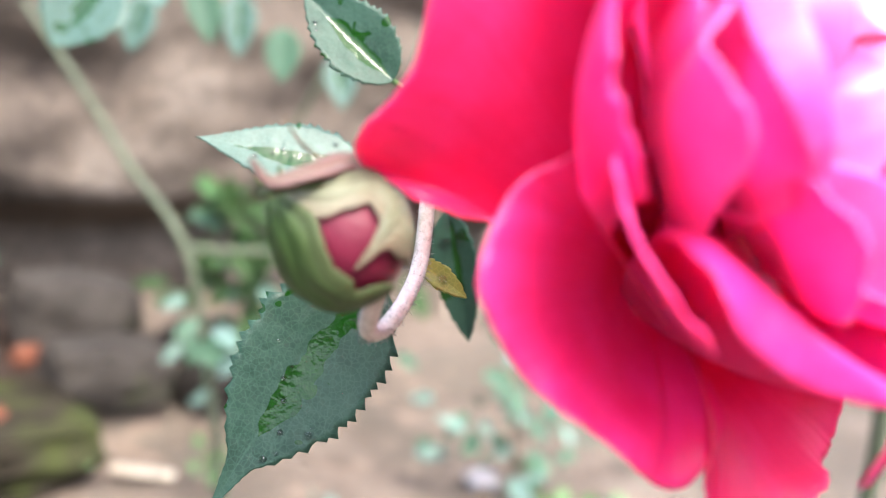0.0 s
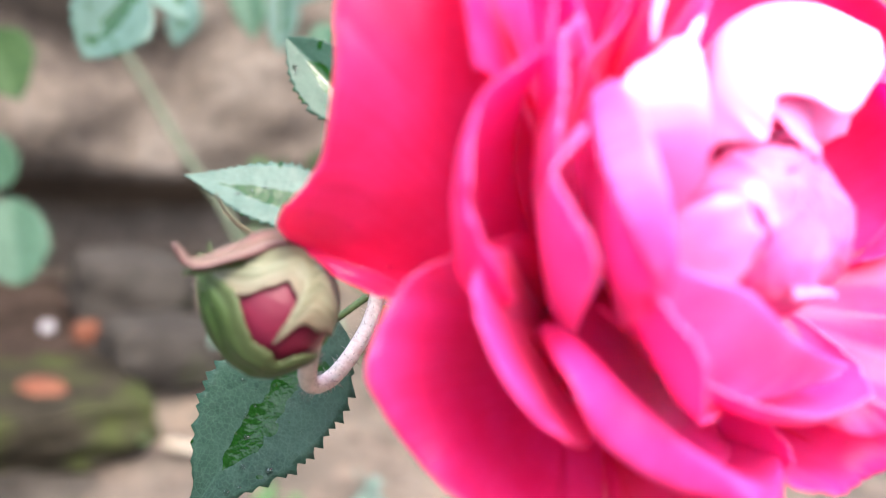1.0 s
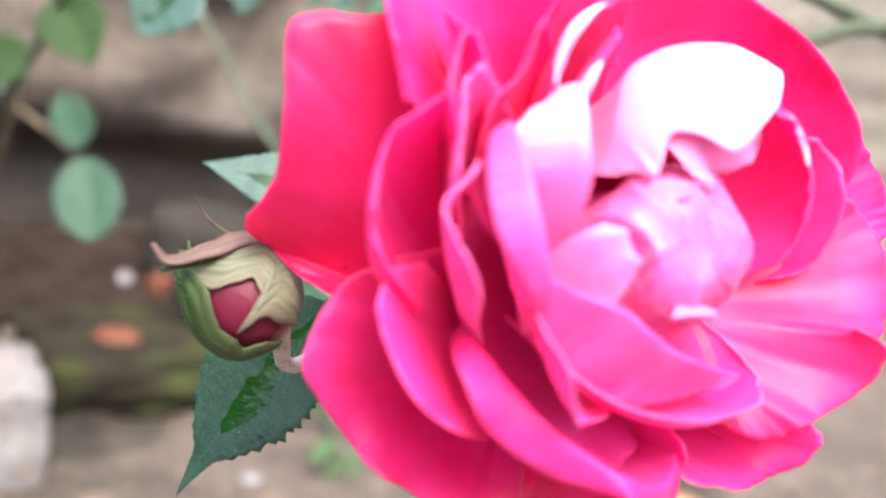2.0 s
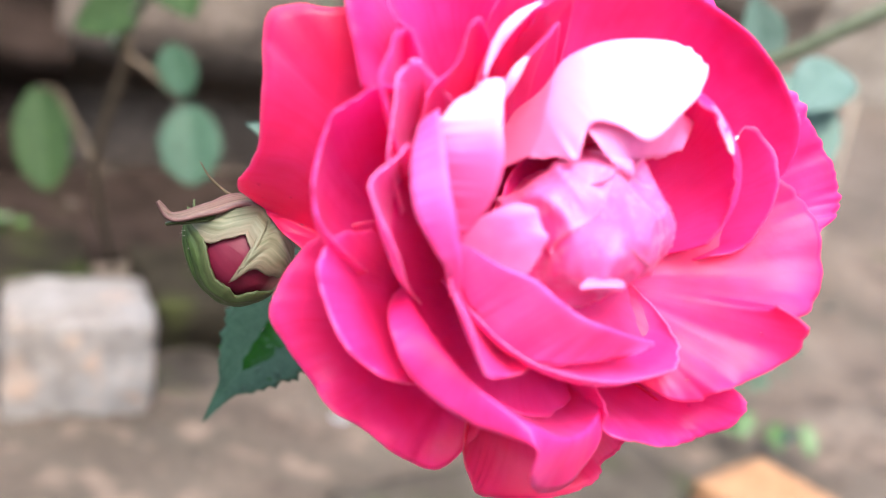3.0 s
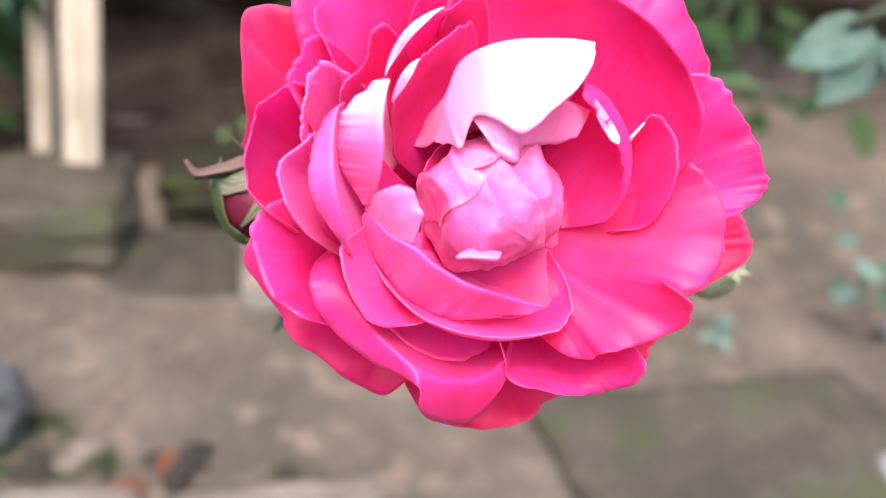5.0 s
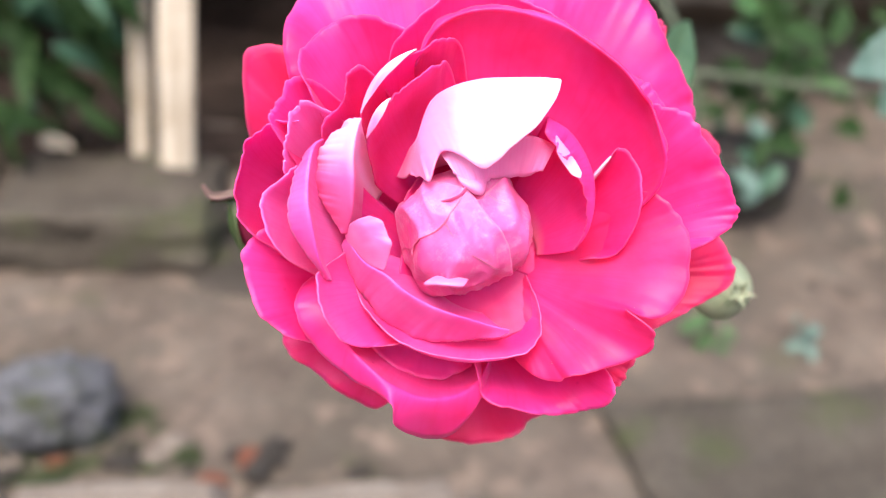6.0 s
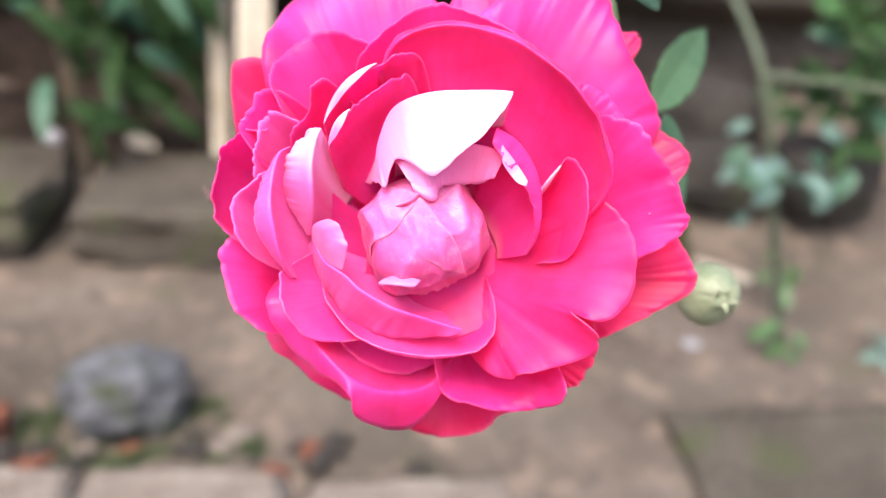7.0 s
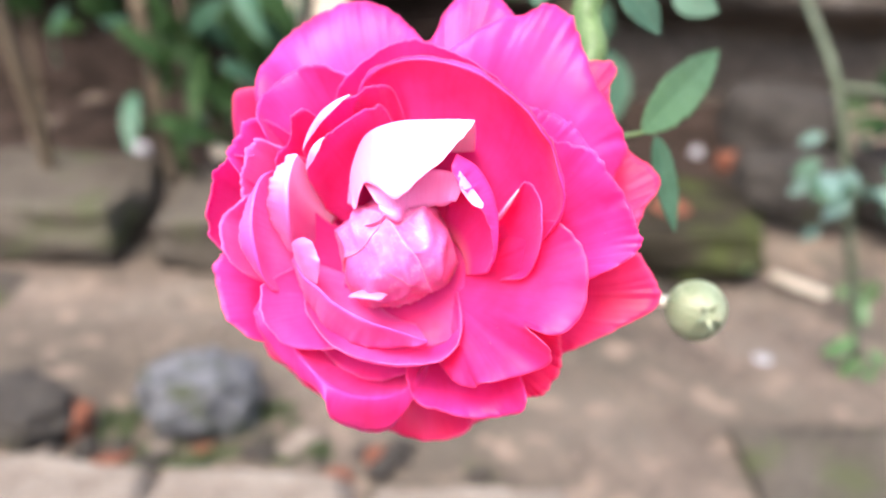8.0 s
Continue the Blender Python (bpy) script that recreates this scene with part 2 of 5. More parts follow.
def empty(name, at, label, category, group="", kind=""):
    ob = new(name)
    ob.empty_display_size = 0.01
    ob.matrix_basis = Matrix.Translation(at)
    return tagged(ob, label, category, group, kind)


def under(ob, thing):
    """Makes a part built in world coordinates a child without moving it."""
    ob.parent = thing
    ob.matrix_parent_inverse = thing.matrix_basis.inverted()
    return ob


def sheet(fn, nu, nv, uv=None):
    """A grid of fn(i / nu, j / nv), with its own texture coordinates."""
    bm = bmesh.new()
    layer = bm.loops.layers.uv.new("UVMap")
    vs = [[bm.verts.new(fn(i / nu, j / nv)) for j in range(nv + 1)] for i in range(nu + 1)]
    for i in range(nu):
        for j in range(nv):
            f = bm.faces.new((vs[i][j], vs[i + 1][j], vs[i + 1][j + 1], vs[i][j + 1]))
            for loop, (a, b) in zip(f.loops, ((i, j), (i + 1, j), (i + 1, j + 1), (i, j + 1))):
                loop[layer].uv = (2 * a / nu - 1, b / nv)
    return bm


def spline(points, steps=6):
    """A smooth line through the points."""
    pts = [Vector(p) for p in points]
    pts = [2 * pts[0] - pts[1]] + pts + [2 * pts[-1] - pts[-2]]
    out = []
    for a, b, c, d in zip(pts, pts[1:], pts[2:], pts[3:]):
        for k in range(steps):
            s = k / steps
            out.append(0.5 * (2 * b + (c - a) * s + (2 * a - 5 * b + 4 * c - d) * s * s + (3 * b - a - 3 * c + d) * s ** 3))
    return out + [pts[-2]]


def tube(points, r0, r1, sides=10, steps=6, wobble=0.0, seed=0):
    """A round tapered stem along a smooth line."""
    line = spline(points, steps)
    rnd = random.Random(seed)
    bm = bmesh.new()
    rings = []
    side = Vector((0.3, 0.5, 0.8)).normalized()
    for k, p in enumerate(line):
        way = (line[min(k + 1, len(line) - 1)] - line[max(k - 1, 0)]).normalized()
        side = (side - way * side.dot(way)).normalized()
        other = way.cross(side)
        r = (r0 + (r1 - r0) * k / (len(line) - 1)) * (1 + wobble * rnd.uniform(-1, 1))
        rings.append([bm.verts.new(p + r * (math.cos(a) * side + math.sin(a) * other)) for a in (2 * math.pi * i / sides for i in range(sides))])
    for a, b in zip(rings, rings[1:]):
        for i in range(sides):
            bm.faces.new((a[i], a[(i + 1) % sides], b[(i + 1) % sides], b[i]))
    bm.faces.new(rings[0][::-1])
    bm.faces.new(rings[-1])
    return bm


def stone_mesh(size, seed, square=0.35, rough=0.12, cuts=4):
    """A worn stone: a rounded block pushed in and out."""
    bm = bmesh.new()
    bmesh.ops.create_cube(bm, size=2.0)
    bmesh.ops.subdivide_edges(bm, edges=bm.edges[:], cuts=2 ** cuts - 1, use_grid_fill=True)
    off = Vector((seed * 3.7, seed * 1.3, seed * 2.1))
    for v in bm.verts:
        d = v.co.normalized()
        p = d.lerp(v.co * 0.9, square)
        p *= 1 + rough * noise.fractal(d * 1.6 + off, 1.0, 2.0, 4) + 0.3 * rough * noise.noise(d * 7 + off)
        v.co = Vector((p.x * size[0], p.y * size[1], p.z * size[2])) / 2
    low = min(v.co.z for v in bm.verts)
    for v in bm.verts:
        v.co.z -= low + 0.06 * size[2]
    return bm


def stone(name, at, size, turn, material, label, category="stone", seed=1, square=0.35, rough=0.12, group="", tilt=0, cuts=4):
    ob = part(name, stone_mesh(size, seed, square, rough, cuts), material)
    ob.matrix_basis = pose(*at, tilt, 0, turn)
    return tagged(ob, label, category, group)


def blade_shape(base, tip, face, width, fold=0.25, droop=0.0, teeth=9, bite=0.07, wave=0.0, seed=0, belly=0.65, hook=0.0, drawn=0.95, drip=0.0):
    """The surface of a toothed leaf blade as a function of (across, along), from its stalk to its long drawn tip; face: the way its upper side looks."""
    base, tip, face = Vector(base), Vector(tip), Vector(face)
    way = tip - base
    size = way.length
    way.normalize()
    up = (face - way * face.dot(way)).normalized()
    side = way.cross(up)
    off = seed * 7.3
    peak = belly / (belly + drawn)
    top = peak ** belly * (1 - peak) ** drawn

    def at(a, b):
        s = 2 * a - 1
        c = min(b / (1 - drip), 1.0)
        w = max(c, 1e-4) ** belly * max(1 - c, 0) ** drawn / top + 0.015 * (1 - b)
        if drip and b > 0.5:  # a narrow tail
            w = (w ** 3 + (0.16 * min(1.0, (1 - b) / drip)) ** 3) ** (1 / 3)
        tooth = ((b * teeth + 0.5 * noise.noise(Vector((b * 6, off, 1.0)))) % 1.0) ** 1.5 - 0.55 + 0.35 * noise.noise(Vector((b * teeth * 0.8, off, s)))
        edge = 1 + bite * 2 * tooth * abs(s) ** 10 * (1 if 0.05 < b < 0.93 else 0)
        x = s * w * width * 0.5 * edge
        z = abs(x) * fold + wave * size * noise.noise(Vector((s * 1.3 + off, b * 3.0, off))) - droop * size * b * b
        z += 0.005 * size * abs(math.sin((b * 9 - abs(s) * 3.5) * math.pi)) * w
        return base + way * (b * size) + side * (x + hook * size * b ** 3) + up * z

    return at


def blade(*place, nu=14, nv=60, **shape):
    return sheet(blade_shape(*place, **shape), nu, nv)


def thick(ob, t):
    mod = ob.modifiers.new("thickness", "SOLIDIFY")
    mod.thickness, mod.offset = t, 0
    return ob


# ---- the yard: ground, ledge, wall ----
# dark soil for wet crumbs and for the shadow at the kerb's foot
DARK_SOIL = rough_material("dark_soil", ((0.28, (0.07, 0.055, 0.04)), (0.5, (0.15, 0.12, 0.09)), (0.75, (0.27, 0.22, 0.17))), 22, moss=0.45, damp=0.2)
LINE_A, LINE_B = Vector((-0.78, 0.27, 0)), Vector((-0.28, 0.87, 0))
ALONG = (LINE_B - LINE_A).normalized()
BACK = Vector((-ALONG.y, ALONG.x, 0))
LEDGE_TURN = math.degrees(math.atan2(ALONG.y, ALONG.x))


def yard(s, b, z=0.0):
    """A place s metres along the ledge's front and b metres behind it."""
    p = LINE_A + ALONG * s + BACK * b
    return Vector((p.x, p.y, z))


def ground_height(x, y):
    h = 0.010 * noise.fractal(Vector((x * 5, y * 5, 1.0)), 1.0, 2.0, 4) + 0.004 * noise.noise(Vector((x * 23, y * 23, 3.0)))
    behind = (Vector((x, y, 0)) - LINE_A).dot(BACK)
    if behind > 0.1:  # the bed behind the ledge lies higher
        h += 0.045 * min(1.0, (behind - 0.1) / 0.06)
    return h - 0.004


def axis_steps(mid, near, step, far):
    """Even steps near the middle that widen towards the horizon."""
    out, x, d = [mid], mid, step
    while x < far:
        if x > mid + near:
            d *= 1.35
        x += d
        out.append(x)
    x, d = mid, step
    while x > -far:
        if x < mid - near:
            d *= 1.35
        x -= d
        out.insert(0, x)
    return out


xs, ys = axis_steps(-0.25, 0.75, 0.012, 60.0), axis_steps(0.65, 0.75, 0.012, 60.0)
verts = [(x, y, ground_height(x, y) if abs(x) < 4 and abs(y) < 5 else 0.0) for x in xs for y in ys]
w = len(ys)
faces = [(i * w + j, (i + 1) * w + j, (i + 1) * w + j + 1, i * w + j + 1) for i in range(len(xs) - 1) for j in range(w - 1)]
gm = bpy.data.meshes.new("ground")
gm.from_pydata(verts, [], faces)
for f in gm.polygons:
    f.use_smooth = True
gm.materials.append(SOIL)
tagged(new("ground", gm), "bare trodden brown earth with moss and grit", "ground", kind="structure")


def wall_sheet(length, height, thickness, seed, belly=0.03, hollow=0.0):
    """An uneven earth wall standing on z = 0; hollow: how far its foot is washed out."""
    def at(a, b):
        loop = b * 2 - 1
        out = 1 if loop > 0 else -1
        z = height * (1 - abs(loop))
        x = (a - 0.5) * length
        bulge = belly * noise.fractal(Vector((x * 4, z * 9 + seed, out * 3)), 1.0, 2.0, 5) + 0.35 * belly * math.sin(z * 31 + 0.8 * math.sin(x * 3))
        if out < 0:
            bulge -= hollow * (1 - 1 / (1 + math.exp(-(z - 0.19 - 0.02 * math.sin(x * 5)) * 70)))
        return Vector((x, out * (thickness / 2 + bulge * min(1, 12 * abs(loop))), z))
    return sheet(at, int(length * 40), 72)


wall = part("wall_north", wall_sheet(1.35, 0.62, 0.5, 3, 0.035, 0.16), WALL)
wall.matrix_basis = pose(*yard(1.27, 0.69), 0, 0, LEDGE_TURN)
tagged(wall, "low brown mud wall, washed out at its foot", "wall", kind="structure")
# the bank carries the deep shade of the hollow as painted colour
bank = part("bank", wall_sheet(1.5, 0.60, 0.34, 9, 0.06, 0.05), SHADED_EARTH)
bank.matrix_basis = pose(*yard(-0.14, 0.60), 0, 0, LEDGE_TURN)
tagged(bank, "earth bank behind the bed, its shade in the colour", "bank", kind="structure")
for k, (x, y, turn, size) in enumerate(((0.3, 5.2, 0, 12), (-4.5, 0, 90, 11), (5.5, 0, 90, 11), (0.3, -4.5, 0, 12))):
    far = part("yard_wall", wall_sheet(size, 1.5, 0.25, 20 + k, 0.02), FAR_WALL)
    far.matrix_basis = pose(x, y, 0, 0, 0, turn)
    tagged(far, "pale plastered wall closing the yard", "wall", kind="structure")

# blocks of the ledge
rnd = random.Random(4)
k = 0
kerb = empty("kerb", yard(0, 0), "low mossy kerb of rough earthen blocks", "kerb", kind="structure")
for s0, s1, b, h in ((-0.75, -0.44, 0, .055), (-0.42, -0.14, 0.005, .06), (-0.12, 0.145, -0.015, .062), (0.165, 0.405, -0.025, .058), (0.41, 0.615, 0.07, .055), (0.63, 0.83, 0.0, .055)):
    k += 1
    block = part("block", stone_mesh((s1 - s0, 0.19, h * 1.2), k, 0.8, 0.12), LEDGE_MOSSY if s0 > 0.4 else LEDGE)
    under(block, kerb)
    block.matrix_basis = pose(*yard((s0 + s1) / 2, b + 0.095, 0.0), 0, 0, LEDGE_TURN + rnd.uniform(-2, 2))

# the soil of the bed, shade put into its dark colour
bed = part("bed", sheet(lambda a, b: yard(-0.8 + 1.8 * a, 0.16 + 0.34 * b, 0.052 + 0.014 * noise.fractal(Vector((a * 30, b * 6, 4)), 1.0, 2.0, 4)), 120, 24), SHADED_EARTH)
tagged(bed, "soil of the bed behind the kerb, darkened for shade", "bed", kind="structure")

# low heaps added at the kerb's foot, dark in place of the shadow there
for k, (s0, s1, b0, b1, top) in enumerate(((0.28, 0.76, -0.05, 0.12, 0.012), (-0.25, 0.05, -0.10, -0.01, 0.008))):
    heap = part("shadow_heap", sheet(lambda a, b: yard(s0 + (s1 - s0) * a, b0 + (b1 - b0) * b, -0.012 + (top + 0.012) * (math.sin(math.pi * a) * math.sin(math.pi * b)) ** 0.5 + 0.006 * noise.fractal(Vector((a * 9, b * 5, k)), 1.0, 2.0, 4)), 50, 30), DARK_SOIL)
    tagged(heap, "low soil strip at the kerb, dark to stand for shadow", "soil", kind="structure")

EDGING = rough_material("edging_brick", ((0.3, (0.30, 0.23, 0.18)), (0.6, (0.46, 0.38, 0.31)), (0.8, (0.56, 0.48, 0.41))), 20, damp=0.31, moss=0.4)
GRIT = rough_material("grit", ((0.3, (0.2, 0.15, 0.12)), (0.6, (0.4, 0.32, 0.26)), (0.8, (0.65, 0.58, 0.5))), 35)
CHIP = rough_material("lilac_chip", ((0.3, (0.5, 0.47, 0.5)), (0.7, (0.75, 0.72, 0.76))), 40, damp=0.38)
# stones
stone("stone_block", (-0.398, 0.685, -0.006), (0.14, 0.12, 0.105), 47, PALE_STONE, "pale broken stone block lying on the earth", seed=3, square=0.8, rough=0.06)
stone("stone", (-0.388, 0.328, -0.006), (0.097, 0.082, 0.066), 55, GREY_STONE, "dark grey rounded stone with moss round it", seed=5, square=0.25, rough=0.2)
stone("stone", (-0.455, 0.21, -0.005), (0.09, 0.07, 0.045), 20, BROWN_STONE, "brown lump of stone with a rusty face", seed=8, rough=0.2)
stone("rock", (-0.335, 1.045, 0.03), (0.15, 0.11, 0.075), 40, BROWN_STONE, "rounded brown rock in front of the wall", seed=11, square=0.45)
stone("rock", (-0.425, 1.135, 0.05), (0.16, 0.12, 0.10), 35, BROWN_STONE, "rounded brown rock at the foot of the wall", seed=13, square=0.4)
stone("rock", (-0.25, 1.13, 0.03), (0.13, 0.12, 0.09), 70, BROWN_STONE, "rounded brown rock beside the rose twig", seed=17, square=0.4)
stone("pebble", (-0.378, 0.875, 0.045), (0.05, 0.042, 0.024), 10, RED_STONE, "oval reddish pebble on the mossy kerb", seed=2, square=0.1, rough=0.05)
stone("pebble", (-0.43, 1.05, 0.045), (0.04, 0.035, 0.03), 60, RED_STONE, "small reddish pebble between the rocks", seed=6, square=0.3, rough=0.1)
stone("brick", (0.245, 0.818, -0.002), (0.21, 0.11, 0.05), -29, BRICK, "orange clay brick lying flat on the earth", "brick", seed=9, square=0.97, rough=0.012)
stone("pebble", (0.148, 0.842 - 0.04, 0), (0.05, 0.028, 0.016), -50, CHIP, "pale lilac-grey chip of stone beside the brick", seed=12, rough=0.2)

stone("pebble", (0.086, 1.06, 0), (0.035, 0.03, 0.018), 20, CHIP, "pale lilac pebble under the small rose", seed=14, rough=0.2)
stone("pebble", (-0.483, 1.05, 0.05), (0.018, 0.015, 0.014), 20, CHIP, "pale pebble between the rocks", seed=15, rough=0.2)
stone("pebble", (-0.855, 0.463, 0.055), (0.022, 0.018, 0.018), 20, CHIP, "pale pebble in the dark hollow", seed=16, rough=0.15)
stone("fallen_petal", (-0.177, 0.785, -0.001), (0.018, 0.014, 0.004), 30, CHIP, "pale lilac fallen petal on the earth", "petal", seed=17, square=0.1, rough=0.1)
chip = part("wood_chip", stone_mesh((0.07, 0.016, 0.007), 23, 0.7, 0.1), SPLINTER)
chip.matrix_basis = pose(-0.243, 0.937, 0.0, 0, 0, 10)
tagged(chip, "splinter of pale wood on the earth", "wood chip")

slab = part("flagstone", stone_mesh((0.36, 0.26, 0.022), 31, 0.93, 0.03), LEDGE)
slab.matrix_basis = pose(0.062, 0.735, -0.011, 0, 0, 55)
tagged(slab, "flat dark flagstone sunk in the earth", "stone")
for k, d in enumerate((-0.06, 0.09, 0.25)):
    ed = part("brick", stone_mesh((0.155, 0.09, 0.026), 40 + k, 0.8, 0.11), EDGING)
    ed.matrix_basis = pose(-0.35 + 0.66 * d + 0.035, 0.262 + 0.75 * d - 0.03, -0.008, 0, 0, 48.6 + 2 * k)
    tagged(ed, "worn pale brick laid flat as edging", "brick", "edging bricks")


def litter(count, seed):
    """Grit and crumbs strewn over the earth."""
    rnd = random.Random(seed)
    bm = bmesh.new()
    for _ in range(count):
        x, y = rnd.uniform(-0.75, 0.45), rnd.uniform(0.15, 1.25)
        if (Vector((x, y, 0)) - LINE_A).dot(BACK) > -0.005:
            continue
        r = 0.0015 + 0.006 * rnd.random() ** 4
        m = Matrix.Translation((x, y, ground_height(x, y) + 0.3 * r)) @ Euler((rnd.random() * 6, rnd.random() * 6, rnd.random() * 6)).to_matrix().to_4x4() @ Matrix.Diagonal((r, r * rnd.uniform(0.6, 1), r * rnd.uniform(0.4, 0.8), 1))
        bmesh.ops.create_icosphere(bm, subdivisions=1, radius=1, matrix=m)
    return bm


tagged(part("grit", litter(1500, 3), GRIT), "loose grit and crumbs of earth", "grit", kind="stuff")


def moss_ring(x, y, rx, ry, turn, count, seed):
    """Short moss that grows round a stone."""
    rnd = random.Random(seed)
    bm = bmesh.new()
    for _ in range(count):
        a, r = rnd.uniform(0, 6.283), rnd.gauss(1.0, 0.14)
        p = Vector((math.cos(a) * r * rx, math.sin(a) * r * ry, 0))
        p.rotate(Euler((0, 0, radians(turn))))
        px, py = x + p.x, y + p.y
        if noise.noise(Vector((px * 45, py * 45, 2))) < -0.05:
            continue
        h = rnd.uniform(0.003, 0.009)
        base = Vector((px, py, ground_height(px, py) - 0.001))
        tip = bm.verts.new(base + Vector((rnd.gauss(0, 0.35), rnd.gauss(0, 0.35), 1)) * h)
        ring = [bm.verts.new(base + Vector((math.cos(t), math.sin(t), 0)) * 0.0018) for t in (0.3, 2.4, 4.5)]
        for i in range(3):
            bm.faces.new((ring[i], ring[(i + 1) % 3], tip))
    return bm


MOSS = rough_material("moss", ((0.3, (0.02, 0.03, 0.01)), (0.6, (0.045, 0.06, 0.022)), (0.8, (0.08, 0.09, 0.04))), 60, damp=0.8)
tagged(part("moss", moss_ring(-0.386, 0.326, 0.06, 0.05, 55, 2600, 5), MOSS), "short dark green moss round the grey stone", "moss", kind="stuff")

# small stones and clods in front of the grey stone
rnd = random.Random(21)
for k in range(26):
    d = rnd.uniform(-0.18, 0.22)
    x, y = -0.375 + 0.66 * d + rnd.gauss(0, 0.012), 0.275 + 0.75 * d + rnd.gauss(0, 0.012)
    size = rnd.uniform(0.010, 0.023)
    kind = rnd.choice(("clod", "clod", "pebble"))
    material, text = (BROWN_STONE, "mossy brown clod of earth beside the edging bricks") if kind == "clod" else (BROWN_STONE, "small brown pebble beside the edging bricks")
    stone(kind, (x, y, ground_height(x, y) - 0.002), (size, size * 0.8, size * 0.6), rnd.uniform(0, 180), material, text, kind, seed=60 + k, square=0.2, rough=0.25, group=kind + "s by the edging", cuts=3)
for k in range(18):
    d = rnd.uniform(-0.15, 0.3)
    x, y = -0.372 + 0.66 * d + rnd.gauss(0, 0.016), 0.282 + 0.75 * d + rnd.gauss(0, 0.016)
    size = rnd.uniform(0.012, 0.03)
    material, text = rnd.choice(((RED_STONE, "rusty crumb of brick on the damp earth"), (EDGING, "pale crumb of brick on the damp earth"), (DARK_SOIL, "dark wet lump of soil on the earth")))
    stone("crumb", (x, y, ground_height(x, y) - 0.003), (size, size * 0.75, size * 0.45), rnd.uniform(0, 180), material, text, "crumb", seed=120 + k, square=0.3, rough=0.25, group="crumbs by the edging", cuts=3)
stone("stone", (-0.435, 0.232, -0.004), (0.045, 0.035, 0.03), 40, RED_STONE, "rusty orange lump of stone", seed=77, square=0.4, rough=0.2)


def dry_earth(a, b):
    """A low swell of pale dry earth, ragged at its edges."""
    u, v = 2 * a - 1, 2 * b - 1
    edge = 1 - (u * u + v * v) ** 0.5 + 0.35 * noise.fractal(Vector((u * 2, v * 2, 6)), 1.0, 2.0, 4)
    return Vector((0.6 + 1.6 * u, 3.6 + 1.45 * v, max(-0.02, min(0.016, 0.05 * edge)) + 0.004 * noise.noise(Vector((u * 20, v * 20, 1)))))


PALE_EARTH = rough_material("pale_dry_earth", ((0.28, (0.34, 0.28, 0.22)), (0.5, (0.48, 0.41, 0.34)), (0.75, (0.62, 0.55, 0.47))), 16, damp=0.4)
tagged(part("sand", sheet(dry_earth, 90, 90), PALE_EARTH), "pale dry sandy earth on the open yard", "sand", kind="structure")
for k, (x, y, rx, ry) in enumerate(((-0.36, 0.285, 0.05, 0.02), (-0.44, 0.25, 0.035, 0.03), (-0.31, 0.36, 0.05, 0.02))):
    tagged(part("moss", moss_ring(x, y, rx * 0.6, ry * 0.6, 50, 1200, 30 + k), MOSS), "short dark green moss among the clods", "moss", kind="stuff")
# ---- rose bush ----
ROSE = Vector((0.1275, 0.1685, 0.4020))
RN = Vector((0.5841, -0.5492, 0.5977)).normalized()
RU = Vector((0.6850, 0.7285, 0.0)).normalized()
RV = RN.cross(RU)
bush = empty("rose_bush", (0.42, 0.22, 0.0), "rose bush with one open pink bloom and wet leaves", "rose")


def rose_at(az, r, h):
    """A place in the bloom: degrees round its axis, millimetres from the axis and along it."""
    a = radians(az)
    return ROSE + (RU * (r * math.cos(a)) + RV * (r * math.sin(a)) + RN * h) * 0.001


bloom = under(part("bloom", tube([rose_at(0, 0, -44), rose_at(0, 0, -38), rose_at(0, 0, -31), rose_at(0, 0, -26)], 0.0024, 0.0055), CANE), bush)
tagged(bloom, "open double rose bloom, hot pink, pale in the middle")


RAIN = []  # drops to be set on the petals


def quad(a, b, c, u):
    """The quadratic that is a at -1, b at 0 and c at 1."""
    return b + (c - a) / 2 * u + ((a + c) / 2 - b) * u * u


def edge_line(places):
    """A smooth line through places of the bloom, as a function of 0 to 1."""
    line = spline([rose_at(*p) for p in places], 10)

    def at(u):
        x = min(max(u, 0.0), 1.0) * (len(line) - 1)
        k = min(int(x), len(line) - 2)
        return line[k].lerp(line[k + 1], x - k)
    return at


def rose_at_mean(rim, k):
    """A place of the rim smoothed over its neighbours, for the body of the petal below a ragged rim."""
    near = rim[max(k - 2, 0):k + 3] if 0 < k < len(rim) - 1 else [rim[k]]
    turns = [(p[0] - rim[k][0] + 180) % 360 - 180 for p in near]
    return rim[k][0] + sum(turns) / len(near), sum(p[1] for p in near) / len(near), sum(p[2] for p in near) / len(near)


def around(p):
    """The way out from the bloom's axis to p."""
    d = p - ROSE
    return (d - RN * d.dot(RN)).normalized()


def profile(foot, end, cup, v):
    """A place on the bowed line from the foot of a petal to its end, and the way it runs there; cup: where its belly lies, out and up."""
    d = end - foot
    up = RN * d.dot(RN)
    belly = foot + (d - up) * cup[0] + up * cup[1]
    return foot * (1 - v) ** 2 + belly * 2 * v * (1 - v) + end * v * v, end - belly


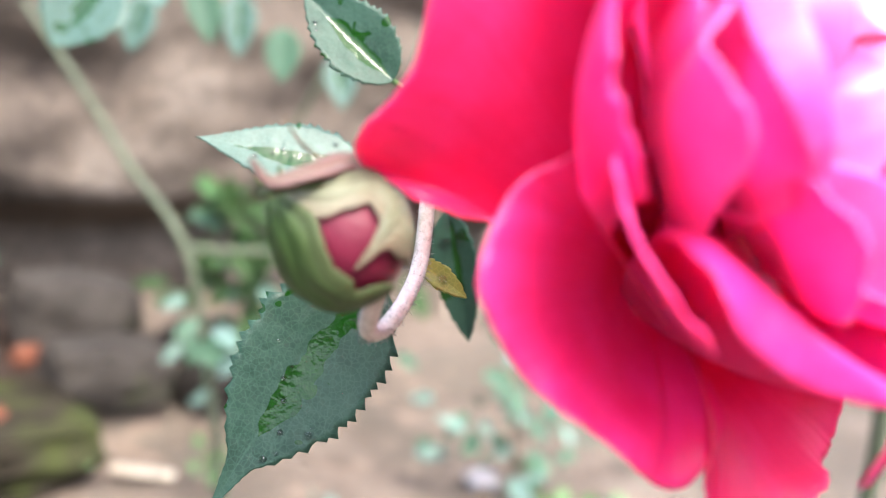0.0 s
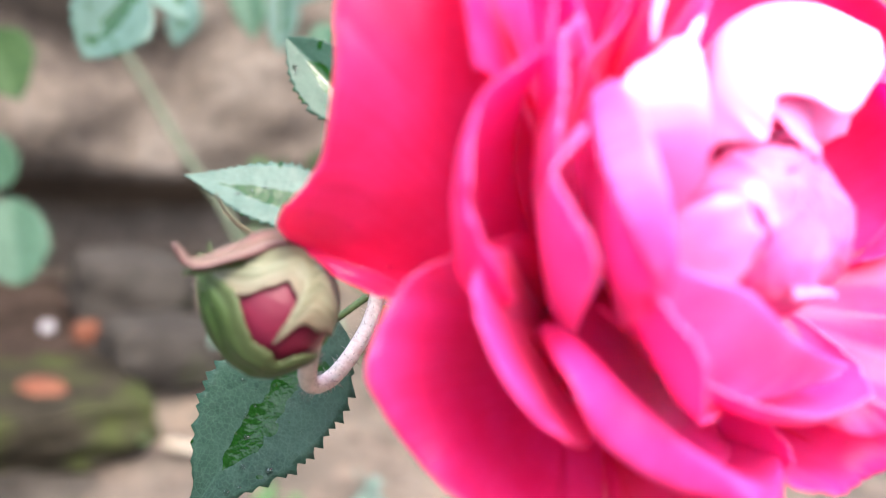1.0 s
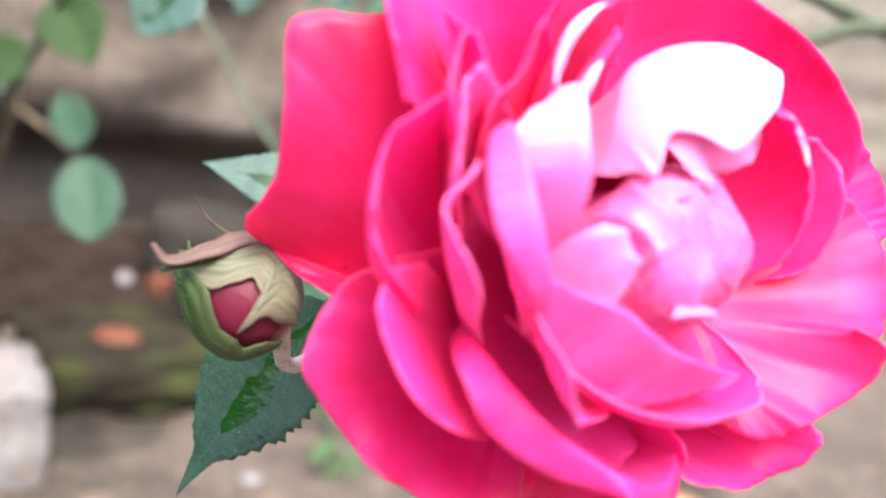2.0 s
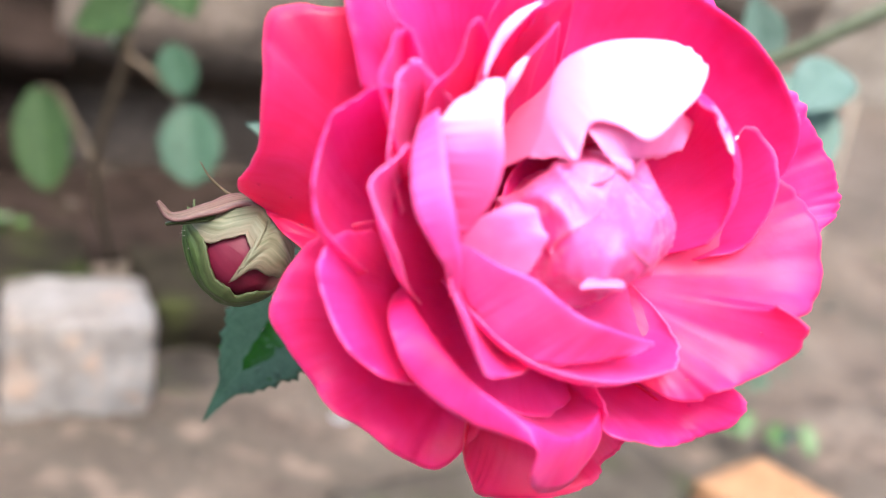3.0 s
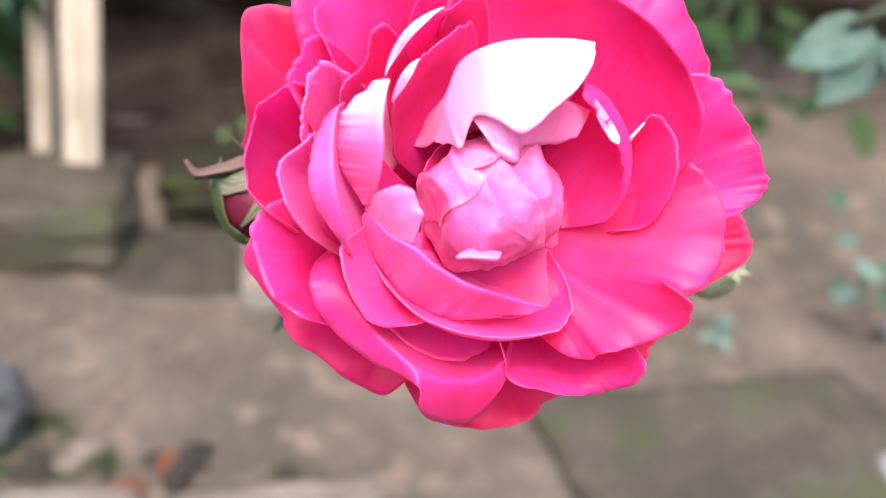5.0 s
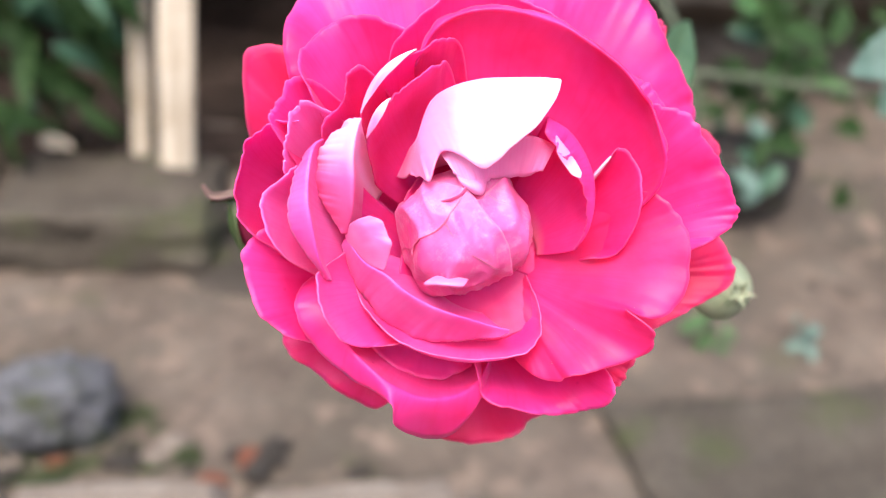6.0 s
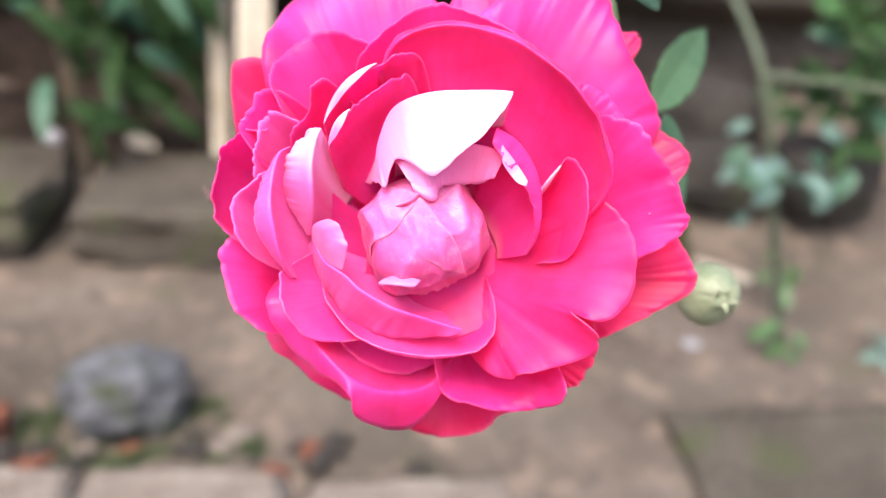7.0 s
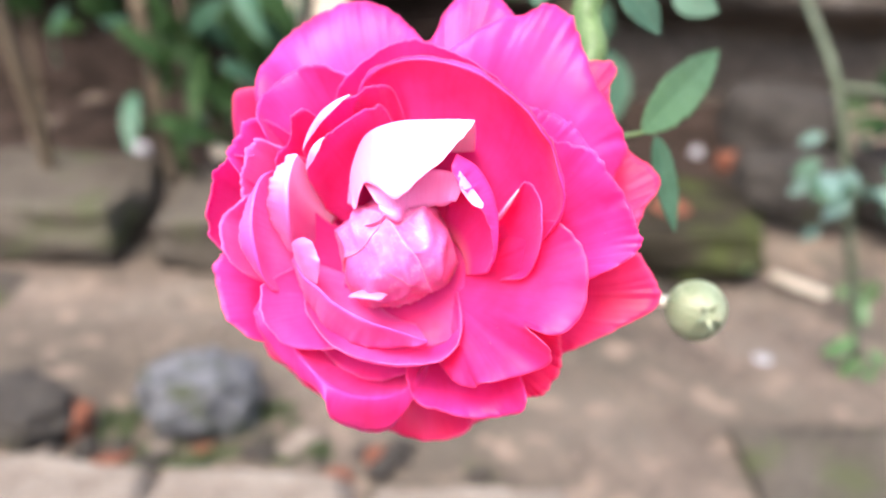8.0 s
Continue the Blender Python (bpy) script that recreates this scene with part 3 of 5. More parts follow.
def petal(rim, root=(3, -24), cup=(0.8, 0.4), curl=0.5, ripple=0.5, mat=None, n=(88, 32), narrow=0.6, wet=0, lip=(), turn=0.62, roll=0.3, creases=0.0):
    """A petal that rises from its claw to its rim, a line of places (degrees, mm out, mm up) round the bloom. root: mm out and up of the claw;
    curl: mm by which the sheet swells below the rim; lip: where given, the rim is a fold, past which the sheet rolls over to this line."""
    edge = edge_line(rim)
    last = edge_line(lip) if lip else None
    even = edge_line([rose_at_mean(rim, k) for k in range(len(rim))]) if len(rim) > 5 else edge
    middle = around(edge(0.5))
    off = rim[0][0] * 0.13 + rim[0][1] * 0.7

    def at(a, b):
        reach = turn if last else 1.0
        v = min(b / reach, 1.0)
        m = even(a).lerp(edge(a), v ** 5)
        out = around(m)
        foot = ROSE + (middle.lerp(out, narrow)).normalized() * root[0] * 0.001 + RN * root[1] * 0.001
        p, way = profile(foot, m, cup, v)
        e = max(0.0, (v - 0.55) / 0.45)
        p = p + (RN * 0.8 + out * 0.5) * (curl * 6.75 * e * e * (1 - e) * 0.001)
        wave = ripple * math.sin(math.pi * v) ** 0.6 * v * noise.fractal(Vector((a * 3.4 + off, v * 1.6, off)), 1.0, 2.0, 3)
        frill = (0.42 + 0.85 * ripple) * v ** 7 * (0.7 * noise.noise(Vector((a * 9 + off, 3.0, off))) + 0.9 * (abs(noise.noise(Vector((a * 15 + off, 7.0, off)))) - 0.25) + 0.35 * noise.noise(Vector((a * 38 + off, 2.0, off))))
        crease = creases * v * (1 - abs(noise.noise(Vector((a * 7 + off, v * 0.9, 9.0)))) ** 0.7 * 2)
        if last and b > reach:
            s = (b - reach) / (1 - reach)
            q = last(a)
            mid = m + way.normalized() * (q - m).length * roll
            p = m * (1 - s) ** 2 + mid * 2 * s * (1 - s) + q * s * s
            wave = 0.5 * ripple * s * noise.noise(Vector((a * 5 + off, s * 1.6, off)))
            frill, crease = frill * s ** 4, 0.0
        elif last:
            frill = 0.0
        return p + RN * ((wave + frill + crease) * 0.001) + out * (0.5 * frill * 0.001)

    some = random.Random(int(abs(off * 100)))
    for _ in range(wet):
        RAIN.append((at, some.uniform(0.15, 0.85), some.uniform(0.6, 0.95), some.uniform(0.00012, 0.00032)))
    return thick(under(part("petal", sheet(at, *n), mat or PETAL), bloom), 0.0002)


def hood(rim, top, root, ripple=0.5, corner=0.0, mat=None, n=30, frill=0.0, ruffle=0.0):
    """An inner petal that rises from its root, folds at its top and hangs over to its rim; each is three places across it."""
    lines = [[rose_at(*p) for p in line] for line in (root, top, rim)]
    off = rim[1][0] * 0.17

    def at(a, b):
        u = 2 * a - 1
        v = b * (1 - corner * abs(u) ** 4)
        r, t, m = (quad(*line, u) for line in lines)
        p = r * (1 - v) * (1 - 2 * v) + t * 4 * v * (1 - v) + m * v * (2 * v - 1)
        p = p + (m - t) * frill * v ** 4 * (0.7 * math.sin(u * 7.0 + 0.6) + 0.3 * math.sin(u * 15))
        wave = noise.noise(Vector((u * 2.2 + off, 5.0, off)))
        p = p + ((t - r).normalized() * (4 * v * (1 - v)) ** 3 + (m - t).normalized() * v ** 4) * ruffle * wave * 0.001
        wob = ripple * v * noise.fractal(Vector((u * 2.1 + off, v * 2.0, off)), 1.0, 2.0, 3)
        fine = 0.6 * ripple * v ** 6 * noise.noise(Vector((u * 4 + off, 3.0, off)))
        return p + RN * (wob + fine) * 0.001

    return thick(under(part("petal", sheet(at, n, n), mat or PETAL), bloom), 0.0002)


HEART_AT = rose_at(141, 4.2, 0.3)


def heart_shape(d, seed, size):
    """The squarish, crumpled outside of the closed heart in direction d (out, across and up along the bloom's axis)."""
    x, y = d.x * 0.92 + d.y * 0.39, -d.x * 0.39 + d.y * 0.92
    r = (abs(x / 8.6) ** 3.4 + abs(y / 7.6) ** 3.4 + abs(d.z / 9.0) ** 3.4) ** (-1 / 3.4) * size
    run = Vector((d.x * 1.9 + d.y * 0.7, d.y * 0.8 - d.x * 0.4, d.z * 1.2))
    fold = 1 - abs(noise.noise(run * 1.3 + Vector((seed * 0.3, 4.2, 1.1))))
    small = 1 - abs(noise.noise(run * 3.0 + Vector((seed, 0, 2.7))))
    return r + 1.0 * (fold ** 3 - 0.65) + 0.2 * (small ** 4 - 0.45)


def heart_petal(turn, size, end, half, seed, mat=None, lift=0.4):
    """One of the crumpled petals laid over the closed heart from one side: turn, the side it rises from; end, the degrees over the top at which it stops."""
    ahead = Vector((math.cos(radians(turn)), math.sin(radians(turn)), 0))
    side = Vector((-ahead.y, ahead.x, 0))

    def at(a, b):
        u = 2 * a - 1
        over = radians(-28 + b * (end + 28 - 22 * u * u + 9 * noise.noise(Vector((u * 1.8, seed, 2.0)))))
        across = radians(half * u)
        d = ahead * (math.cos(over) * math.cos(across)) + side * math.sin(across) + Vector((0, 0, math.sin(over) * math.cos(across)))
        r = heart_shape(d, 0.0, size) + lift * b ** 10 * (1 + 0.8 * noise.noise(Vector((u * 3, seed, 0))))
        return HEART_AT + (RU * d.x + RV * d.y + RN * d.z) * r * 0.001

    return thick(under(part("petal", sheet(at, 60, 60), mat or PETAL), bloom), 0.0002)


RED = PETAL_RED
HEART = petal_material("heart_petal", (0.87, 0.075, 0.33), (0.91, 0.23, 0.54), 0.45, 0.32, rim=0.6, streaks=0.3)
LILAC = petal_material("lilac_petal", (0.88, 0.17, 0.47), (0.92, 0.36, 0.68), 0.35)
BLUSH = petal_material("blush_petal", (0.91, 0.40, 0.68), (0.94, 0.56, 0.80), 0.3, pink=(0.88, 0.08, 0.34))
BOWL = (6.0, -9)
# outer, hanging petals
petal([(130, 38, -3), (139, 45.8, -6.8), (147, 42, -11), (153, 38.8, -17), (155.5, 38.6, -23), (155, 37.8, -27.6), (154, 34.8, -30.4), (161, 30.4, -27), (168, 26.8, -22.4), (172, 22, -20)], (4, -27), (0.5, 0.95), 0.5, mat=RED, wet=5)
petal([(162, 22, -9), (168, 27.6, -10), (172, 31.0, -14.6), (-177, 34.2, -17.6), (-170, 32.4, -20), (-161, 30.6, -20.6), (-154, 30.3, -19.6), (-145, 28, -20.1), (-134, 26.8, -21), (-123, 25, -21.8), (-118, 20, -18)], (4, -27), (0.45, 0.95), 0.6, mat=PETAL_DEEP, n=(96, 36), wet=4)
petal([(171, 26, -6), (176, 31.2, -3), (-177, 33.2, -3.2), (-165, 32.2, -3.8), (-157, 29.8, -4.6), (-150, 25.5, -7.5), (-144, 20, -12)], (3, -24), (0.7, 0.65), 0.4, ripple=0.4, wet=2)
petal([(-126, 19, -17), (-120, 22.3, -18.8), (-110, 24.5, -23), (-103, 25.5, -25.5), (-88, 26, -23), (-74, 26, -19.7), (-66, 24.6, -20.5), (-57, 24.3, -20.5), (-48, 21, -17)], (4, -27), (0.5, 0.85), 0, mat=RED)
petal([(-54, 21, -9), (-44, 25.5, -9.5), (-38, 26.9, -9.3), (-28, 26.5, -8.7), (-16, 24, -7)], (4, -27), (0.5, 0.8), 0, mat=RED)
petal([(16, 33, -5), (8, 36.2, -7), (-1, 38.6, -8.9), (-10, 32.5, -9.5), (-24, 25.5, -11), (-32, 22, -12)], (4, -27), (0.5, 0.8), 0, mat=RED)
petal([(44, 38, -12), (38, 41.0, -12), (28, 43.3, -12), (23, 38.9, -12), (12, 34, -12)], (4, -27), (0.5, 0.8), 0, mat=RED)
petal([(66, 46, -12), (54, 49.9, -12), (51, 45.8, -12.5), (42, 42, -14)], (4, -27), (0.5, 0.8), 0, mat=RED)
petal([(100, 38, -6), (92, 41.9, -6), (90, 46.1, -6), (86, 49.6, -6), (79, 49.6, -6), (70, 44, -5)], (5, -22), (0.5, 0.9), 0.5)
petal([(144, 33, -3), (136, 40.5, 0.5), (125, 47, -4), (117, 48.6, -5), (109, 49.1, -5), (106, 48.6, -5), (100, 44.9, -5), (94, 39, -4)], (5, -22), (0.5, 0.9), 1.8, ripple=0.8, creases=0.25)
petal([(93, 31, 2), (86, 35.8, 2), (80, 40.4, 2), (72, 45.7, 1), (69, 48, 1), (64, 48.4, 0), (60, 45.8, 0), (52, 41.6, 0), (43, 40.1, -2), (36, 39.5, -5), (31, 34, -7)], (5, -19), (0.5, 0.9), 1.6, ripple=0.9, wet=2, creases=0.25)
petal([(-175, 22, -8), (-170, 22.8, -5), (-163, 22.9, -3.6), (-155, 22.8, -2.6), (-146, 22.6, -1.8), (-138, 22.4, -1.4), (-128, 22.2, -0.8), (-121, 22, -0.6), (-114, 21.6, -1.6), (-106, 20.6, -3.2), (-97, 19, -5), (-89, 16.6, -6), (-82, 14, -9)], (3, -28), (0.8, 0.5), 0.2, ripple=0.3, n=(104, 44), wet=6,
      lip=[(-173, 23.4, -7.4), (-168, 26, -4.4), (-162, 27, -3.2), (-152, 26.8, -4), (-138, 25.4, -3.6), (-127, 24.2, -2), (-120, 24.4, 0), (-116, 26.5, -3), (-106, 26.4, -8.5), (-97, 24.5, -8.6), (-89, 19.8, -6.2), (-82, 15, -9.2)], turn=0.72, roll=0.2)
petal([(-96, 13, -5), (-91, 17.1, -4.1), (-88, 19.7, -5.7), (-78, 21.4, -5.2), (-65, 24, -7), (-54, 25.8, -7.4), (-48, 26.8, -3.5), (-44, 25, -1.6), (-37, 20, -6)], (3, -27), (0.65, 0.7), 0.5, ripple=0.4, n=(96, 36), wet=3)
petal([(50, 29, 3), (43, 29, 7), (37, 31.2, 8.6), (30, 31.8, 8.2), (21, 33.3, 7), (15, 33.3, 6.2), (10, 34.3, 5.2), (6, 32, 4.4), (2, 28, 3.5), (-3, 24, 1)], (4, -22), (0.6, 0.75), 0.9, ripple=0.7, wet=3, creases=0.2)
# the broad petal whose torn rim closes the bloom below the heart
petal([(-76, 12, -6), (-70, 16, -3.4), (-65, 18.6, -1.9), (-59, 20.1, -0.3), (-56, 19.8, 1.4), (-50, 21, 2), (-44, 22.2, 2.7), (-33, 24.8, 4.2), (-29, 24.3, 6.6), (-27.6, 22.8, 7.8), (-25.4, 18.8, 7), (-23.4, 23, 6), (-17, 25.7, 6.6), (-9, 26.2, 6.9), (1, 25.7, 7.4), (9, 25.1, 7.4), (15, 23.5, 7.5), (21, 21.8, 6.4), (28, 18, 0)], (4, -6), (0.5, 0.52), 0.6, ripple=0.5, n=(128, 40), wet=6, mat=PETAL_DEEP, creases=0.12)
# left of the bowl, petal behind petal
petal([(150, 30, 7), (155, 33.2, 7.2), (160, 35, 3.6), (168, 34.8, 1.4), (174, 34, 0.1), (178, 31.5, -1.5), (-178, 27, -5)], (3, -22), (1.06, 0.5), 1.3, ripple=0.5)
petal([(135, 26, 0), (141, 33.1, 8), (149, 33.3, 9), (154, 32.9, 8.6), (156, 31.5, 8), (161, 26, 1)], (3, -18), (0.85, 0.5), 0.4, ripple=0.7)
petal([(138, 23, 1), (145, 29.9, 8.1), (149, 31.3, 7.6), (155, 30.3, 7.2), (160, 29.5, 6), (164, 28.4, 4.2), (168, 24, -2)], (3, -18), (0.9, 0.45), 0.4, ripple=0.6, mat=PETAL_BACK)
petal([(154, 23, -3), (159, 27, 5), (164, 28.2, 6.6), (170, 30.6, 5.6), (176, 30.1, 6.2), (-176, 27.9, 5), (-172, 24.6, -1), (-168, 20, -8)], (3, -18), (0.92, 0.45), 0.5, ripple=0.5, mat=PETAL_BACK)
petal([(108, 25, 0), (114, 31.4, 7), (122, 36.3, 5.1), (128, 37.8, 4), (135, 36.8, 5), (140, 34.6, 7.6), (143, 30.8, 8), (149, 24, 0)], (3, -18), (0.8, 0.55), 0.9, ripple=0.6)
petal([(155, 23, -4), (150, 26.7, 4), (145, 27.4, 5.9), (140, 26.8, 7.6), (138, 27.2, 9), (135, 28.3, 10.3), (131, 28.6, 10.2), (128, 27, 8.6), (123, 21, 0)], (4, -13), (0.9, 0.45), 0.5, ripple=0.4, n=(96, 36))
petal([(127, 24, -2), (120, 28.8, 5.9), (116, 30, 9), (109, 31.4, 10), (103, 33.4, 9.4), (98, 34.4, 9), (92, 34.4, 9), (84, 32.8, 9), (74, 31.4, 9.2), (65, 29.6, 8), (58, 29, 3)], (4, -14), (0.8, 0.5), 0.9, ripple=0.5, n=(96, 36))
# the wide back of the bowl, its rim turned out a little
petal([(116, 25.5, 8), (108, 28.3, 11.4), (99, 29.6, 11.8), (89, 29.8, 12), (77, 29.2, 12.2), (68, 28.2, 12.6), (56, 27, 13.4), (47, 26, 13.4), (42, 25.8, 13), (33, 24.4, 12.8), (26, 23.9, 11.2), (20, 22.3, 8.8), (14, 19, 5)], BOWL, (1.0, 0.3), 0.3, ripple=0.4, n=(96, 40),
      lip=[(115, 26.2, 7.6), (108, 29.2, 10.8), (99, 30.6, 11), (89, 30.9, 11.2), (77, 30.4, 11.4), (68, 29.2, 11.9), (56, 27.9, 12.6), (47, 26.8, 12.4), (42, 26.3, 12.2), (33, 24.9, 12.2), (26, 24.3, 10.8), (20, 22.6, 8.4), (14, 19.3, 4.8)], turn=0.9)
petal([(143, 20, 0), (139, 23.8, 8.6), (131, 25.6, 9.2), (122, 26.4, 10.3), (115, 26.4, 10.9), (110, 26.6, 11.4), (105, 26.9, 10.6), (101, 26.4, 8.2), (98, 21.5, 0)], BOWL, (1.0, 0.35), 0.3, ripple=0.3, n=(96, 36))
petal([(150, 18, 0), (144, 21.1, 8.6), (136, 22, 10.8), (131, 22.1, 11.4), (124, 22.6, 11.6), (117, 23.2, 11.2), (110, 24.4, 9), (105, 24.4, 6.6), (100, 18.5, -2)], BOWL, (1.0, 0.35), 0.3, ripple=0.3, n=(96, 36))
# the reflexed petal on the left, its outside turned to the light
petal([(151, 26, 7), (155, 26.2, 8.8), (162, 25.4, 9.8), (171, 24.4, 9.8), (179, 23.4, 9), (-172, 22.7, 7.2), (-166, 21.8, 4)], (6, -12), (0.95, 0.45), 0.2, ripple=0.4, n=(96, 48),
      lip=[(153, 26.6, 5.6), (157, 27.2, 6.6), (164, 27.2, 6.8), (172, 27, 7.2), (179, 26.2, 7.2), (-171, 23.4, 5.6), (-166, 22, 3.6)], turn=0.7, mat=PETAL_BACK)
petal([(-178, 19, 0), (-170, 22.6, 4.4), (-164, 23.6, 6), (-157, 23.8, 6.6), (-151, 23.7, 5.4), (-147, 23.4, 3.8), (-143, 22.4, 1.4), (-139, 20.6, -0.6), (-133, 17.6, -1.4), (-127, 14, -3)], (8, -9), (0.85, 0.5), 0.4, ripple=0.35, mat=PETAL_MID)
# petals that fill the bowl behind the rims
petal([(62, 30, 4), (52, 32.5, 3), (42, 33, 2), (30, 32.6, 1), (18, 31, 0)], (4, -18), (0.6, 0.7), 1.0)
petal([(125, 21, -4), (145, 23.5, -2), (163, 25.5, -1.5), (179, 25, -3), (-168, 22, -6.5), (-157, 20.5, -8), (-144, 20, -7.5), (-126, 19.5, -7.5), (-108, 18, -8.5), (-92, 15, -10)], (1.5, -13), (0.7, 0.3), 0, narrow=1.0, n=(96, 24))
petal([(-150, 15, -5), (-168, 17, -2), (178, 18.5, 0), (166, 20, 2), (154, 20.5, 4)], BOWL, (1.0, 0.4), 0.2)
# petals that close the bottom of the bowl
petal([(40, 18, -17), (75, 20, -16.5), (110, 20, -16), (145, 20, -15.5), (180, 18, -16), (-150, 15, -17)], (1.5, -18), (0.6, 0.4), 0, narrow=1.0, mat=RED, n=(48, 16))
petal([(20, 12, -2.5), (-30, 12, -3), (-90, 12, -3), (-150, 12, -3), (160, 12, -3)], (1.5, -5), (0.6, 0.3), 0, narrow=1.0)
petal([(-20, 12.5, -2.5), (40, 13.5, -2), (90, 14.5, -1), (140, 14, -1), (200, 12.5, -2.5)], (1.5, -5), (0.6, 0.3), 0, narrow=1.0)
# the upright petal beside the heart, its torn side rolled in and pale
petal([(33, 13.6, 5.4), (36, 16, 6.6), (38, 18.4, 8.4), (39, 20.4, 9.7), (31, 20.8, 10.2), (21, 19.9, 10.2), (10, 18.8, 8), (3, 17.8, 5.6), (-2, 16.4, 3.6), (-3, 13.4, 2.0)], (10, -4), (0.8, 0.3), 0.3, ripple=0.2, narrow=0.85, n=(96, 36))
hood(((31.5, 14.0, 5.0), (34, 15.6, 5.4), (37.5, 18.6, 8.0)), ((33, 14.0, 6.0), (36, 16.2, 6.8), (38.2, 19.0, 8.8)), ((34, 14.4, 5.4), (37, 16.6, 6.6), (38.6, 19.0, 8.6)), 0.2, mat=PETAL_PALE, corner=0.4, n=20)
# the narrow petal that stands against it, its edge rolled towards the heart
petal([(70, 16.4, 12.4), (58, 16.4, 11.4), (45, 15.4, 11.2), (32, 14.2, 10.9), (18, 13, 9.2), (8, 12.2, 6.8), (0, 11.1, 4.6)], (7.5, -3), (0.9, 0.45), 0.3, ripple=0.25, narrow=0.9, n=(96, 40),
      lip=[(69, 14.2, 14), (59, 12.2, 14.6), (48, 12, 13.6), (36, 12.2, 12), (20, 12.2, 9.5), (8, 11.8, 6.9), (0, 10.9, 4.6)], turn=0.8)
hood(((62, 12.4, 14.7), (50, 11.6, 13.9), (38, 11.8, 12.3)), ((62, 13.2, 14.8), (50, 12.4, 14.1), (38, 12.5, 12.4)), ((63, 14.0, 14.3), (50, 13.2, 13.7), (38, 13.1, 12.1)), 0.2, mat=PETAL_PALE, corner=0.5, n=20)
# the white petal that hoods the heart, with a notched rim, and the lilac one under it
petal([(140, 14.6, 4.2), (133.5, 15.6, 6.4), (126.5, 17.4, 8), (117, 19.9, 9.2), (109, 20.3, 11), (98, 20.4, 11.8), (86, 20.4, 12.6), (77, 21.4, 11.9), (70.5, 22.8, 10.2)], (20, -6), (1.05, 0.4), 0.2, ripple=0.3, narrow=1.0, n=(96, 52), mat=PETAL_PALE,
      lip=[(141, 14.2, 5), (141, 12.6, 8), (142, 11.4, 9.8), (127, 13, 11.7), (120, 11.3, 13), (107, 8.2, 13.8), (89, 9.8, 15), (76, 13, 16), (70.5, 17, 15), (69.5, 20.6, 12.4), (70, 22.6, 10.4)], turn=0.45, roll=0.15)
petal([(60, 14.5, 9.8), (75, 13.8, 10.8), (98, 13, 11), (112, 12.4, 10.8), (126, 13.4, 9.4)], (15, -5), (1.05, 0.4), 0.1, ripple=0.2, narrow=1.0, mat=LILAC,
      lip=[(58, 11, 9.2), (70, 9.4, 7.4), (96, 8, 9), (113, 7, 10), (126, 10, 10.4)], turn=0.5)
hood(((103, 7.4, 8.4), (114, 6.0, 9.8), (127, 8.4, 9.6)), ((104, 8.4, 9.4), (115, 7.6, 10.6), (126, 9.2, 10.4)), ((104, 10, 7), (114, 10, 8), (124, 10.6, 8)), 0.2, mat=LILAC, corner=0.3, n=20)
# the blushed petal, turned out, and the lobe blown over beside the heart
petal([(177, 19.2, 3.6), (171, 18.8, 8), (163, 19.3, 10.6), (154, 20.8, 11.8), (146, 22.2, 12.3), (142, 22.8, 12)], (17, -5), (1.0, 0.4), 0.1, ripple=0.3, narrow=1.0, mat=BLUSH, n=(96, 44),
      lip=[(177, 19.8, 3.2), (168, 22.9, 4.2), (161, 25.2, 5.2), (155, 25.6, 6.4), (148, 24.8, 9), (143, 23.4, 11.8)], turn=0.45)
hood(((171, 15.6, 9.4), (-177, 13.7, 9.2), (-163, 14.5, 6.0)), ((174, 18.4, 7.0), (-178, 17.0, 6.6), (-167, 16.0, 4.6)), ((176, 19.4, 1.5), (-178, 18.8, 0), (-168, 17.2, 0.6)), 0.4, mat=LILAC, corner=0.12, frill=0.06)
# two petals in front of the heart: the outer one, and the inner one with its lip turned out
petal([(-174, 19, -4), (-158, 18.4, -0.6), (-147, 18, 0.5), (-135, 17.4, 1.5), (-118, 16.3, 2.8), (-96, 14.9, 1.8), (-74, 14.6, 2.6), (-64, 14.2, 2.2), (-56, 13, 1), (-42, 9.8, -1.5), (-21, 6.6, -4)], (7, -7), (1.0, 0.4), 0.3, ripple=0.25, mat=PETAL_MID, n=(96, 40))
petal([(177, 19.3, 1.4), (-171, 17.2, 4.3), (-161, 14.6, 5.8), (-150, 13.2, 5.6), (-133, 11.4, 4.5), (-118, 10.4, 3.8), (-104, 10, 3.2), (-88, 10.4, 2.8), (-76, 11.2, 2.6)], (7, -5), (1.05, 0.45), 0.2, ripple=0.25, mat=PETAL_BACK, n=(96, 44),
      lip=[(180, 19.8, 0.8), (-166, 18.6, -1.4), (-157, 17.6, -2.5), (-146, 17, -2.8), (-134, 15.8, -2.8), (-120, 14, -2.4), (-106, 12.6, -1), (-90, 11.8, 0.8), (-76, 11.5, 2.3)], turn=0.62)
